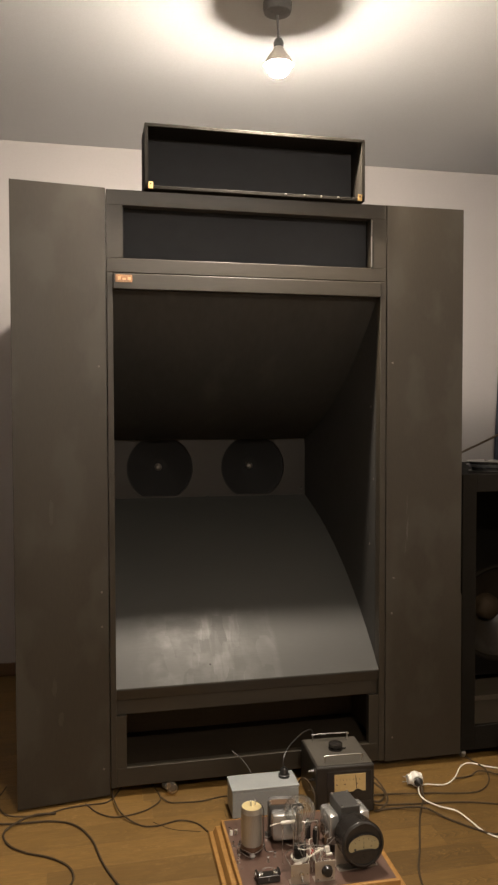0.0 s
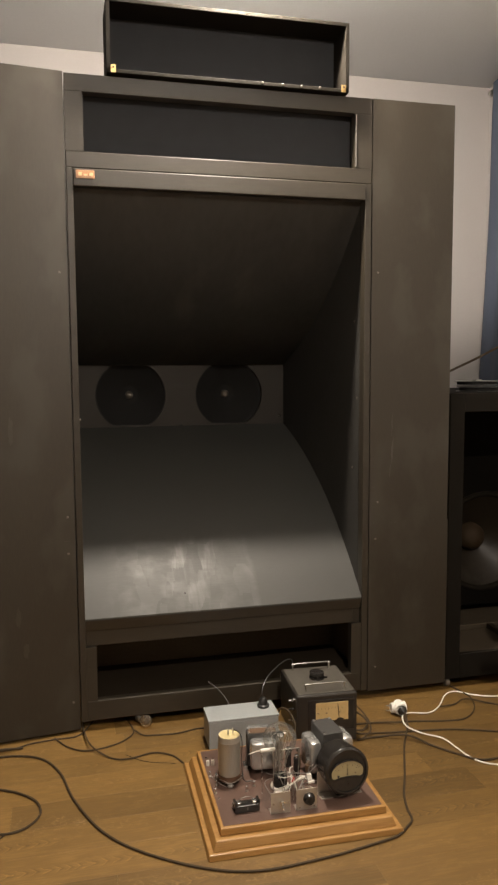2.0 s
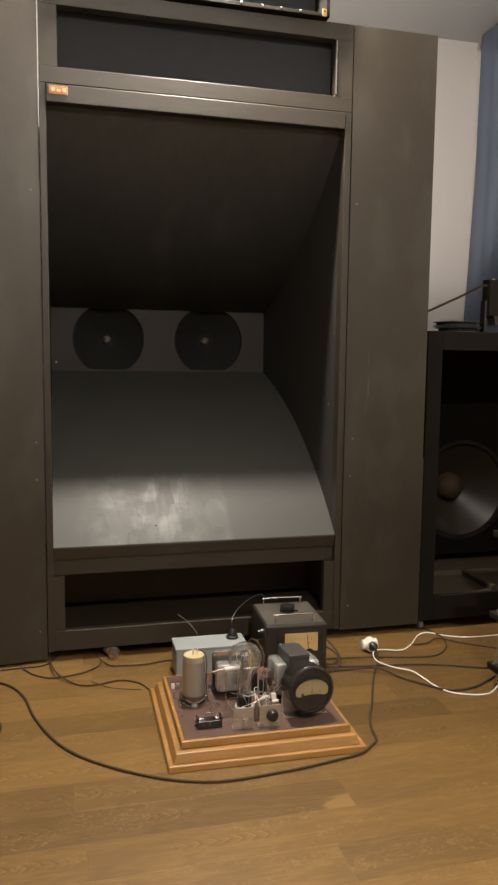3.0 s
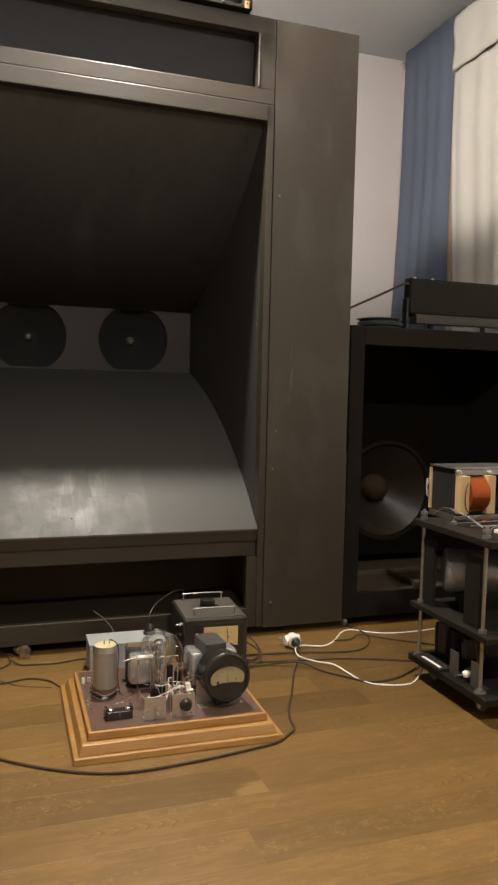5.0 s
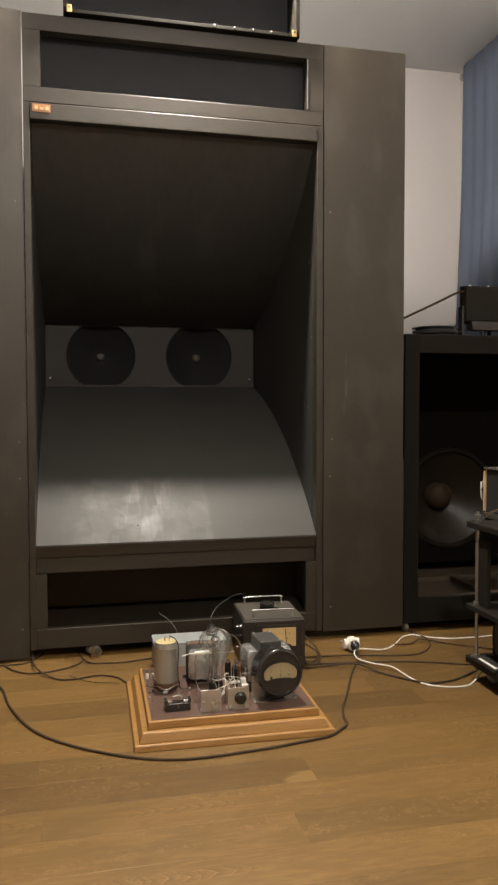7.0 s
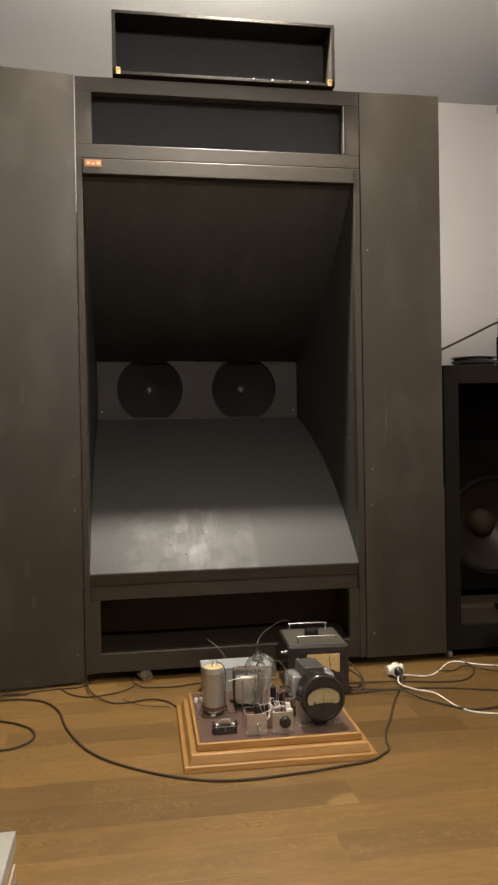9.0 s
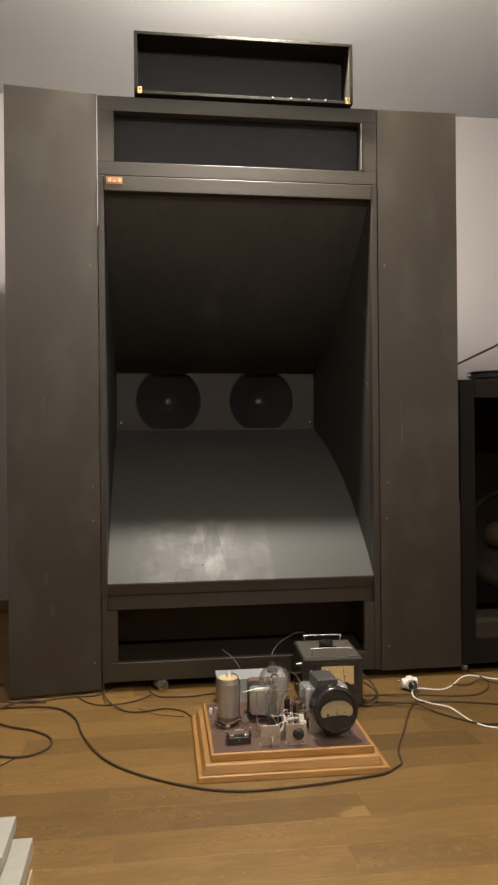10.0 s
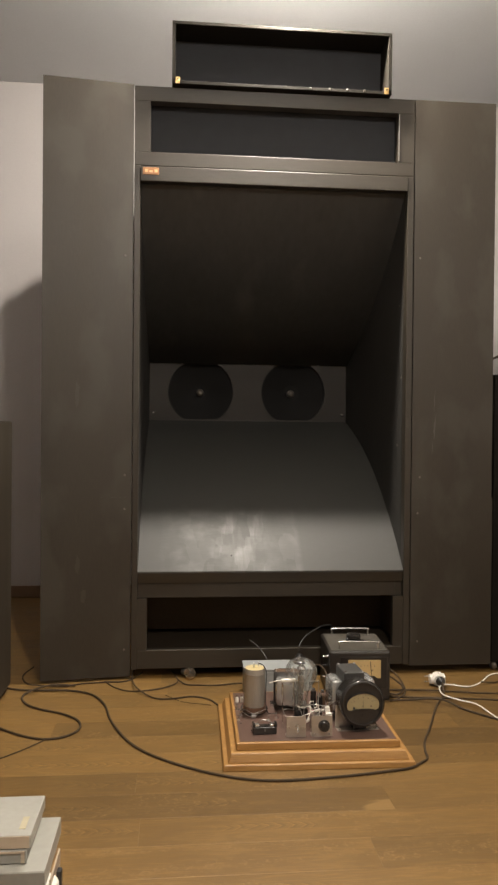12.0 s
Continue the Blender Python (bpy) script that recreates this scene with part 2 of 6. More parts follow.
def smeared_paint(name):
    """Satin black paint with hand-wiped pale smears: a few crisp-edged patches and long soft wipes near the middle of the lip."""
    m, n, l, p = nodes_of(name)
    tc = n.new("ShaderNodeTexCoord")

    def tex(kind, scale, stretch, **more):
        mp, t = n.new("ShaderNodeMapping"), n.new(kind)
        mp.inputs["Scale"].default_value = stretch
        l.new(tc.outputs["Object"], mp.inputs["Vector"])
        l.new(mp.outputs[0], t.inputs["Vector"])
        t.inputs["Scale"].default_value = scale
        for key, value in more.items():
            t.inputs[key].default_value = value
        return t

    def math_node(op, a, b):
        t = n.new("ShaderNodeMath")
        t.operation = op
        for k, v in enumerate((a, b)):
            if isinstance(v, float):
                t.inputs[k].default_value = v
            else:
                l.new(v, t.inputs[k])
        return t.outputs[0]

    def span(value, a, b, c=0.0, d=1.0):
        t = n.new("ShaderNodeMapRange")
        t.interpolation_type = "SMOOTHSTEP"
        for k, v in enumerate((a, b, c, d)):
            t.inputs[k + 1].default_value = v
        l.new(value, t.inputs[0])
        return t.outputs[0]

    wob = tex("ShaderNodeTexNoise", 9.0, (1.0, 1.0, 1.0), Detail=3.0)
    shift = n.new("ShaderNodeVectorMath")
    shift.operation = "MULTIPLY_ADD"
    shift.inputs[1].default_value = (0.030, 0.05, 0.0)
    l.new(wob.outputs["Color"], shift.inputs[0])
    l.new(tc.outputs["Object"], shift.inputs[2])
    squash = n.new("ShaderNodeMapping")
    squash.inputs["Scale"].default_value = (24.0, 11.0, 0.0)
    l.new(shift.outputs[0], squash.inputs["Vector"])
    cell = n.new("ShaderNodeTexVoronoi")
    cell.distance = "CHEBYCHEV"
    cell.inputs["Scale"].default_value = 1.0
    l.new(squash.outputs[0], cell.inputs["Vector"])
    split = n.new("ShaderNodeSeparateColor")
    l.new(cell.outputs["Color"], split.inputs[0])
    patch = span(split.outputs[0], 0.0, 1.0, 0.15, 1.0)
    wipe = span(tex("ShaderNodeTexNoise", 1.0, (46.0, 7.0, 7.0), Detail=4.0, Distortion=0.6).outputs["Fac"], 0.42, 0.66)
    cloud = span(tex("ShaderNodeTexNoise", 11.0, (1.0, 1.3, 1.3), Detail=5.0).outputs["Fac"], 0.40, 0.66)
    grain = tex("ShaderNodeTexNoise", 60.0, (0.35, 4.0, 4.0), Detail=4.0).outputs["Fac"]
    where = n.new("ShaderNodeSeparateXYZ")
    l.new(tc.outputs["Object"], where.inputs[0])
    core = math_node("MULTIPLY", span(where.outputs[0], -0.22, -0.16), span(where.outputs[0], 0.02, -0.05))
    wide = math_node("MULTIPLY", span(where.outputs[0], -0.46, -0.30), span(where.outputs[0], 0.125, 0.100))
    side = math_node("MULTIPLY", span(where.outputs[0], -0.46, -0.34), span(where.outputs[0], -0.12, -0.20))
    smear = math_node("ADD", math_node("MULTIPLY", math_node("MULTIPLY", patch, wipe), math_node("MULTIPLY", core, 0.34)), math_node("MULTIPLY", math_node("MULTIPLY", math_node("ADD", patch, cloud), 0.22), wide))
    smear = math_node("ADD", smear, math_node("MULTIPLY", math_node("MULTIPLY", cloud, side), 0.16))
    # smears fade where the lip's lit band ends, holding its light in the colour
    smear = math_node("MULTIPLY", smear, span(where.outputs[1], 0.27, 0.17))
    smear = math_node("ADD", smear, math_node("MULTIPLY", math_node("SUBTRACT", grain, 0.5), 0.22))
    mix = n.new("ShaderNodeMix")
    mix.data_type = "RGBA"
    mix.inputs[6].default_value, mix.inputs[7].default_value = (0.0525, 0.0520, 0.0475, 1), (0.112, 0.113, 0.103, 1)
    l.new(smear, mix.inputs[0])
    l.new(mix.outputs[2], p.inputs["Base Color"])
    l.new(span(smear, 0.0, 1.0, 0.52, 0.36), p.inputs["Roughness"])
    p.inputs["Specular IOR Level"].default_value = 0.36
    bp = n.new("ShaderNodeBump")
    bp.inputs["Strength"].default_value, bp.inputs["Distance"].default_value = 0.05, 0.002
    l.new(grain, bp.inputs["Height"])
    l.new(bp.outputs[0], p.inputs["Normal"])
    return m


M = {}
M["floor"] = oak_floor("brown oak boards")
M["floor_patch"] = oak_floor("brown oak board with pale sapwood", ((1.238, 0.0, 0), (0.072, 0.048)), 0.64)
# these darker copies put floor shade near the rack into colour; some boards are dark
M["floor_dark"] = oak_floor("dark brown oak boards, shade included", None, 0.62)
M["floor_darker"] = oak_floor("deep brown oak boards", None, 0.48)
M["floor_shaded"] = oak_floor("brown oak boards with shade in the tone", None, 0.80)
M["gap"] = surface("brown joint filler", (0.13, 0.08, 0.036), (0.19, 0.12, 0.055), 0.8)
M["wall"] = surface("warm white wall paint", (0.435, 0.41, 0.40), (0.485, 0.46, 0.45), 0.75, coarse=1.6, fine=220, bump=0.12, rough_var=0.08)
M["ceiling"] = surface("white ceiling paint", (0.51, 0.515, 0.52), (0.57, 0.575, 0.58), 0.85, coarse=1.2, fine=160, bump=0.08)
M["baseboard"] = surface("brown stained wood trim", (0.13, 0.075, 0.04), (0.2, 0.12, 0.065), 0.5, stretch=(1, 8, 8))
M["veneer"] = surface("black stained veneer", (0.026, 0.0197, 0.0120), (0.036, 0.0282, 0.0180), 0.55, stretch=(5, 5, 0.9), fine=40, coarse=1.6, bump=0.1, stain=((0.041, 0.0345, 0.0245), 3.0, 0.50, (2.2, 2.2, 1.3)))
M["frame"] = surface("black painted frame timber", (0.027, 0.0215, 0.0142), (0.038, 0.0308, 0.0212), 0.46, stretch=(0.8, 8, 8), fine=30, coarse=3, bump=0.1)
M["hornpaint"] = surface("satin black horn paint", (0.036, 0.035, 0.032), (0.054, 0.053, 0.049), 0.47, stretch=(1.6, 0.7, 0.7), fine=26, coarse=6, bump=0.05, rough_var=0.16, spec=0.38, stain=((0.070, 0.068, 0.060), 3.2, 0.60))
M["lippaint"] = smeared_paint("smeared satin black horn paint")
M["plinth_inside"] = surface("dusty brown inside", (0.060, 0.040, 0.022), (0.085, 0.060, 0.035), 0.85, spec=0.25)
M["zinc"] = surface("bright zinc plate", (0.30, 0.29, 0.27), (0.42, 0.41, 0.385), 0.30, metal=0.85)
M["bulb_glass"] = glass("brownish old glass", (0.90, 0.80, 0.63), 0.06)
M["rawboard"] = surface("dusty brown board", (0.045, 0.033, 0.020), (0.070, 0.053, 0.034), 0.6, stretch=(1, 6, 6), fine=40)
M["cheek"] = surface("matt black horn cheek", (0.036, 0.034, 0.031), (0.050, 0.048, 0.044), 0.6, spec=0.3, fine=50, coarse=4)
M["shelf_dark"] = surface("dark brown shelf", (0.018, 0.0125, 0.0075), (0.028, 0.020, 0.0125), 0.7, spec=0.2)
M["darkframe"] = surface("matt black cabinet board", (0.0075, 0.006, 0.0043), (0.0125, 0.0103, 0.0076), 0.78, spec=0.12, stretch=(2, 2, 2), fine=60, coarse=3)
M["smudge"] = surface("faint worn stain", (0.038, 0.031, 0.022), (0.052, 0.043, 0.032), 0.52)
M["scuff"] = surface("worn pale stain", (0.055, 0.049, 0.040), (0.088, 0.080, 0.068), 0.5)
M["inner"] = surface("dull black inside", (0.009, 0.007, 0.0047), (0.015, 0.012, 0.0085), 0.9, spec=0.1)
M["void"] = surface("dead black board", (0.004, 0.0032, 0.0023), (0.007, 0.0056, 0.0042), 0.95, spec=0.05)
M["cloth"] = surface("black grille cloth", (0.016, 0.017, 0.02), (0.03, 0.032, 0.036), 0.85, fine=600, coarse=20, bump=0.3)
M["baffle"] = surface("dark brown stained board", (0.0155, 0.0115, 0.0075), (0.0225, 0.0170, 0.0115), 0.62, stretch=(1, 6, 6), fine=30)
M["cone"] = surface("black paper cone", (0.0035, 0.0033, 0.0030), (0.0065, 0.0060, 0.0055), 0.85, fine=200, bump=0.25)
M["dustcap"] = surface("grey dust cap", (0.12, 0.105, 0.088), (0.16, 0.142, 0.12), 0.4)
M["lining"] = surface("tan curtain lining", (0.26, 0.19, 0.13), (0.33, 0.25, 0.17), 0.85, fine=500, coarse=3, bump=0.2)
M["clampbrown"] = surface("glossy brown clamp", (0.085, 0.043, 0.024), (0.13, 0.068, 0.038), 0.3)
M["brass"] = surface("worn brass", (0.62, 0.40, 0.16), (0.75, 0.52, 0.24), 0.35, metal=0.9)
M["badge"] = surface("brown gold badge plate", (0.34, 0.15, 0.055), (0.46, 0.21, 0.08), 0.35)
M["badge_mark"] = surface("pale gold badge marks", (0.72, 0.42, 0.18), (0.82, 0.52, 0.25), 0.4)
M["steel"] = surface("bright steel", (0.58, 0.57, 0.55), (0.72, 0.71, 0.69), 0.28, metal=1.0)
M["nickel"] = surface("dull nickel sheet", (0.52, 0.51, 0.485), (0.65, 0.64, 0.615), 0.26, metal=0.72, rough_var=0.08)
M["chrome"] = surface("polished nickel", (0.72, 0.70, 0.67), (0.82, 0.80, 0.77), 0.14, metal=1.0, rough_var=0.06)
M["aluminium"] = surface("brushed aluminium", (0.42, 0.38, 0.33), (0.55, 0.50, 0.44), 0.42, metal=0.75, stretch=(1, 1, 12))
M["greycan"] = surface("dull silver can", (0.36, 0.325, 0.275), (0.46, 0.425, 0.365), 0.34, metal=0.55, stretch=(6, 6, 0.6))
M["cream"] = surface("cream resin", (0.52, 0.42, 0.20), (0.62, 0.52, 0.28), 0.55)
M["bakelite"] = surface("black bakelite", (0.016, 0.014, 0.013), (0.030, 0.027, 0.024), 0.22, rough_var=0.08, bump=0.03)
M["dial"] = surface("yellowed dial paper", (0.55, 0.39, 0.17), (0.64, 0.47, 0.22), 0.6, coarse=25)
M["dial_pale"] = surface("pale dial paper", (0.2760, 0.2254, 0.1196), (0.3496, 0.2898, 0.1564), 0.6, coarse=25)
M["ink"] = surface("black print", (0.015, 0.014, 0.012), (0.025, 0.023, 0.02), 0.7)
M["oakedge"] = surface("varnished light oak", (0.27, 0.133, 0.034), (0.41, 0.222, 0.067), 0.46, stretch=(1.2, 14, 14), fine=24, coarse=5, bump=0.14, coat=0.06)
M["panel"] = surface("purple brown hardboard", (0.095, 0.056, 0.042), (0.134, 0.081, 0.062), 0.36, fine=160, coarse=8, bump=0.06)
M["greybox"] = surface("grey hammered enamel", (0.29, 0.31, 0.31), (0.36, 0.375, 0.37), 0.42, fine=180, coarse=10)
M["meterbox"] = surface("black crackle metal", (0.0195, 0.0165, 0.0135), (0.0338, 0.0285, 0.0232), 0.4, fine=260, coarse=9, bump=0.25)
M["meterlid"] = surface("worn dark grey lid", (0.066, 0.059, 0.047), (0.100, 0.090, 0.074), 0.45, fine=120, coarse=9)
M["plastic_black"] = surface("black plastic", (0.014, 0.013, 0.012), (0.028, 0.026, 0.024), 0.35)
M["plastic_white"] = surface("white plastic", (0.74, 0.71, 0.64), (0.82, 0.79, 0.72), 0.35, bump=0.03)
M["cable_black"] = surface("black rubber cable", (0.044, 0.0305, 0.0180), (0.064, 0.045, 0.0275), 0.72, spec=0.2)
M["cable_white"] = surface("white vinyl cable", (0.72, 0.68, 0.60), (0.82, 0.78, 0.70), 0.4, bump=0.03)
M["glass"] = glass("clear tube glass", rough=0.06)
M["copper"] = surface("enamelled copper winding", (0.38, 0.085, 0.018), (0.50, 0.125, 0.028), 0.26, metal=0.75, stretch=(220, 1, 1), fine=4, coarse=0.02)
M["ply"] = surface("pale plywood", (0.44, 0.30, 0.14), (0.55, 0.39, 0.20), 0.55, stretch=(1, 8, 8))
M["lamination"] = surface("dark core laminations", (0.014, 0.0135, 0.0125), (0.024, 0.023, 0.0215), 0.7, spec=0.2, stretch=(60, 1, 1), fine=10)
M["coregrey"] = surface("dark grey painted core", (0.045, 0.043, 0.040), (0.075, 0.072, 0.067), 0.4)
M["corebrown"] = surface("brown fish paper", (0.10, 0.058, 0.032), (0.15, 0.088, 0.050), 0.5)
M["shelfpaint"] = surface("black shelf board", (0.009, 0.0075, 0.0055), (0.017, 0.0145, 0.011), 0.62, spec=0.18)
M["tank"] = surface("dull zinc can", (0.24, 0.25, 0.25), (0.34, 0.35, 0.35), 0.32, metal=0.7, stretch=(1, 4, 4))
M["ceramic"] = surface("white ceramic", (0.76, 0.72, 0.64), (0.82, 0.78, 0.70), 0.25)
M["red"] = surface("red wire", (0.4, 0.03, 0.02), (0.5, 0.05, 0.03), 0.45)
M["curtain_blue"] = surface("slate blue curtain cloth", (0.066, 0.083, 0.122), (0.090, 0.110, 0.156), 0.85, fine=500, coarse=3, bump=0.25)
M["curtain_white"] = surface("cream white curtain cloth", (0.40, 0.385, 0.35), (0.46, 0.445, 0.41), 0.85, fine=500, coarse=3, bump=0.2)
M["conegrey"] = surface("grey paper loudspeaker cone", (0.013, 0.0098, 0.0064), (0.025, 0.019, 0.0125), 0.38, spec=0.27, fine=60, coarse=9, stain=((0.040, 0.034, 0.027), 7.0, 0.60))
M["capbrown"] = surface("brown dust cap", (0.029, 0.018, 0.009), (0.044, 0.028, 0.0145), 0.7, spec=0.25)
M["whitebox"] = surface("white lacquered board", (0.295, 0.288, 0.250), (0.35, 0.343, 0.300), 0.4, coarse=4)
M["greyfront"] = surface("grey front board", (0.20, 0.19, 0.165), (0.25, 0.24, 0.21), 0.5)
M["edge_pale"] = surface("pale pinkish edge", (0.34, 0.27, 0.19), (0.42, 0.34, 0.25), 0.55)
M["label_pale"] = surface("pale yellowed label paper", (0.38, 0.33, 0.21), (0.45, 0.40, 0.27), 0.6)
M["bulb"] = glow("lit frosted bulb", LAMP_COLOUR, LAMP_STRENGTH)
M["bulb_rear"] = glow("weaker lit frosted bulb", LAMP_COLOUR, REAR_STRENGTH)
M["rose"] = surface("dark grey ceiling rose", (0.10, 0.10, 0.10), (0.15, 0.15, 0.148), 0.5)


# ==== mesh helpers ====
def part(name, bm, material, parent=None, label="", smooth=False):
    bmesh.ops.recalc_face_normals(bm, faces=bm.faces)
    me = bpy.data.meshes.new(name)
    bm.to_mesh(me)
    bm.free()
    me.materials.append(M[material])
    if smooth:
        me.shade_smooth()
        me.set_sharp_from_angle(angle=radians(38))
    ob = new(name, me)
    if parent:
        ob.parent = parent
    if label:
        ob["label"] = label
    return ob


def thing(name, at, label, category, group="", rz=0.0):
    ob = new(name)
    ob.empty_display_size = 0.05
    ob.matrix_basis = pose(*at, 0, 0, rz)
    return tagged(ob, label, category, group)


def box(x0, x1, y0, y1, z0, z1, bevel=0.0, bm=None):
    bm = bm or bmesh.new()
    made = bmesh.ops.create_cube(bm, size=1.0)["verts"]
    for v in made:
        v.co = Vector((x0 + (v.co.x + 0.5) * (x1 - x0), y0 + (v.co.y + 0.5) * (y1 - y0), z0 + (v.co.z + 0.5) * (z1 - z0)))
    if bevel:
        edges = list({e for v in made for e in v.link_edges})
        bmesh.ops.bevel(bm, geom=edges, offset=bevel, segments=2, affect="EDGES", profile=0.5)
    return bm


def lathe(profile, m=None, n=24, bm=None, cap=True):
    """Turns (radius, height) pairs round z, then moves the result by m."""
    bm = bm or bmesh.new()
    m = m or Matrix()
    rings = []
    for r, z in profile:
        if r < 1e-6:
            rings.append([bm.verts.new(m @ Vector((0, 0, z)))])
        else:
            rings.append([bm.verts.new(m @ Vector((r * math.cos(2 * math.pi * i / n), r * math.sin(2 * math.pi * i / n), z))) for i in range(n)])
    for a, b in zip(rings, rings[1:]):
        for i in range(n):
            j = (i + 1) % n
            if len(a) == 1 and len(b) > 1:
                bm.faces.new((a[0], b[i], b[j]))
            elif len(b) == 1 and len(a) > 1:
                bm.faces.new((a[i], a[j], b[0]))
            elif len(a) > 1:
                bm.faces.new((a[i], a[j], b[j], b[i]))
    for ring, flip in ((rings[0], True), (rings[-1], False)):
        if cap and len(ring) > 2:
            bm.faces.new(ring[::-1] if flip else ring)
    return bm


def smooth_line(points, steps=8):
    """A line through the points, rounded between them."""
    pts = [Vector(p) for p in points]
    pts = [2 * pts[0] - pts[1]] + pts + [2 * pts[-1] - pts[-2]]
    out = []
    for a, b, c, d in zip(pts, pts[1:], pts[2:], pts[3:]):
        for k in range(steps):
            t = k / steps
            out.append(0.5 * (2 * b + (c - a) * t + (2 * a - 5 * b + 4 * c - d) * t * t + (3 * b - a - 3 * c + d) * t ** 3))
    return out + [pts[-2]]


def sweep(points, r, n=8, steps=8, bm=None, rounded=True):
    bm = bm or bmesh.new()
    line = smooth_line(points, steps) if rounded else [Vector(p) for p in points]
    up, rings = Vector((0, 0, 1)), []
    side = None
    for i, p in enumerate(line):
        d = (line[min(i + 1, len(line) - 1)] - line[max(i - 1, 0)]).normalized()
        if side is None:
            side = d.cross(up if abs(d.z) < 0.9 else Vector((1, 0, 0))).normalized()
        side = (side - d * side.dot(d)).normalized()
        other = d.cross(side)
        rings.append([bm.verts.new(p + r * (math.cos(2 * math.pi * k / n) * side + math.sin(2 * math.pi * k / n) * other)) for k in range(n)])
    for a, b in zip(rings, rings[1:]):
        for k in range(n):
            j = (k + 1) % n
            bm.faces.new((a[k], a[j], b[j], b[k]))
    bm.faces.new(rings[0][::-1])
    bm.faces.new(rings[-1])
    return bm


def rod(a, b, r, n=10, bm=None):
    return sweep([a, b], r, n, 1, bm, rounded=False)


def extrude_profile(pairs, axis0, axis1, bm=None, swap=False):
    """A closed outline of (y, z) pairs drawn out along x from axis0 to axis1."""
    bm = bm or bmesh.new()
    a = [bm.verts.new((axis0, y, z)) for y, z in pairs]
    b = [bm.verts.new((axis1, y, z)) for y, z in pairs]
    k = len(pairs)
    for i in range(k):
        j = (i + 1) % k
        bm.faces.new((a[i], a[j], b[j], b[i]))
    bm.faces.new(a[::-1])
    bm.faces.new(b)
    return bm


FRONT = Matrix.Rotation(radians(90), 4, "X")   # turns a lathe's height towards the viewer's side (-y)


def at(x, y, z, turn=None):
    return Matrix.Translation((x, y, z)) @ (turn or Matrix())


# ==== the room ====
X0, X1, Y0, Y1, ZC = -2.3, 2.42, -2.6, 4.12, 2.79
tagged(part("wall_north", box(X0 - 0.12, X1 + 0.12, Y1, Y1 + 0.12, -0.05, ZC), "wall"), "warm white painted plaster wall behind the loudspeakers", "wall", kind="structure")
tagged(part("wall_south", box(X0 - 0.12, X1 + 0.12, Y0 - 0.12, Y0, -0.05, ZC), "wall"), "warm white painted plain plaster wall", "wall", kind="structure")
tagged(part("wall_east", box(X1, X1 + 0.12, Y0, Y1, -0.05, ZC), "wall"), "warm white painted wall behind the curtains", "wall", kind="structure")
tagged(part("wall_west", box(X0 - 0.12, X0, Y0, Y1, -0.05, ZC), "wall"), "warm white painted plain plaster wall", "wall", kind="structure")
tagged(part("ceiling", box(X0 - 0.12, X1 + 0.12, Y0 - 0.12, Y1 + 0.12, ZC, ZC + 0.1), "ceiling"), "flat white painted ceiling", "ceiling", kind="structure")
tagged(part("baseboard", box(X0, X1, Y1 - 0.016, Y1 - 0.001, 0.0, 0.062, 0.003), "baseboard"), "brown wooden baseboard along the wall", "baseboard", kind="structure")
tagged(part("baseboard", box(X1 - 0.016, X1 - 0.001, Y0, Y1 - 0.018, 0.0, 0.062, 0.003), "baseboard"), "brown wooden baseboard along the wall", "baseboard", kind="structure")

# ==== ceiling lamp ====
lamp = thing("ceiling_lamp", (LAMP[0], LAMP[1], ZC), "lit round bulb hanging from a dark grey ceiling rose", "lamp", "ceiling lamps")
part("ceiling_rose", lathe([(0, -0.042), (0.030, -0.042), (0.046, -0.034), (0.05, -0.02), (0.05, -0.001), (0, -0.001)], n=32), "rose", lamp, smooth=True)
part("stem", rod((0, 0, -0.042), (0.004, 0, -0.13), 0.004), "rose", lamp, smooth=True)
part("lampholder", lathe([(0, -0.150), (0.017, -0.150), (0.018, -0.135), (0.012, -0.122), (0, -0.120)], at(0.004, 0, 0), 20), "rose", lamp, smooth=True)
# opaque bulb base; its unseen brim is added to hold light off the ceiling
part("bulb_collar", lathe([(0, -0.2105), (0.0500, -0.2120), (0.0505, -0.2085), (0.038, -0.185), (0.022, -0.166), (0.016, -0.151), (0, -0.151)], at(0.004, 0, 0), 32), "plastic_white", lamp, "white opaque bulb collar with an added shading brim", smooth=True)
part("bulb", lathe([(0, -0.2485), (0.015, -0.2470), (0.028, -0.2408), (0.0355, -0.2315), (0.039, -0.2205), (0.0395, -0.2115), (0, -0.2115)], at(0.004, 0, 0), 20), "bulb", lamp, "lit frosted bulb dome", smooth=True)
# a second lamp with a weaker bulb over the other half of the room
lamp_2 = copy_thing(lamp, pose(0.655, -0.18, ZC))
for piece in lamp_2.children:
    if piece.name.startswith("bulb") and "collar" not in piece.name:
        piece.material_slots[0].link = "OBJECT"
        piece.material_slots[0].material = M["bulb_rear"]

# ==== big horn loudspeaker ====
HF = 2.69
horn = thing("horn_loudspeaker", (0.589, HF, 0), "huge black horn loudspeaker cabinet with flat side wings", "loudspeaker")


def hp(name, bm, mat, parent=horn, label="", smooth=False):
    bmesh.ops.translate(bm, verts=bm.verts, vec=(-0.589, -HF, 0))
    return part(name, bm, mat, parent, label, smooth)


WL0, ML, MR, WR1, TOP = -0.253, 0.070, 1.108, 1.424, 2.156
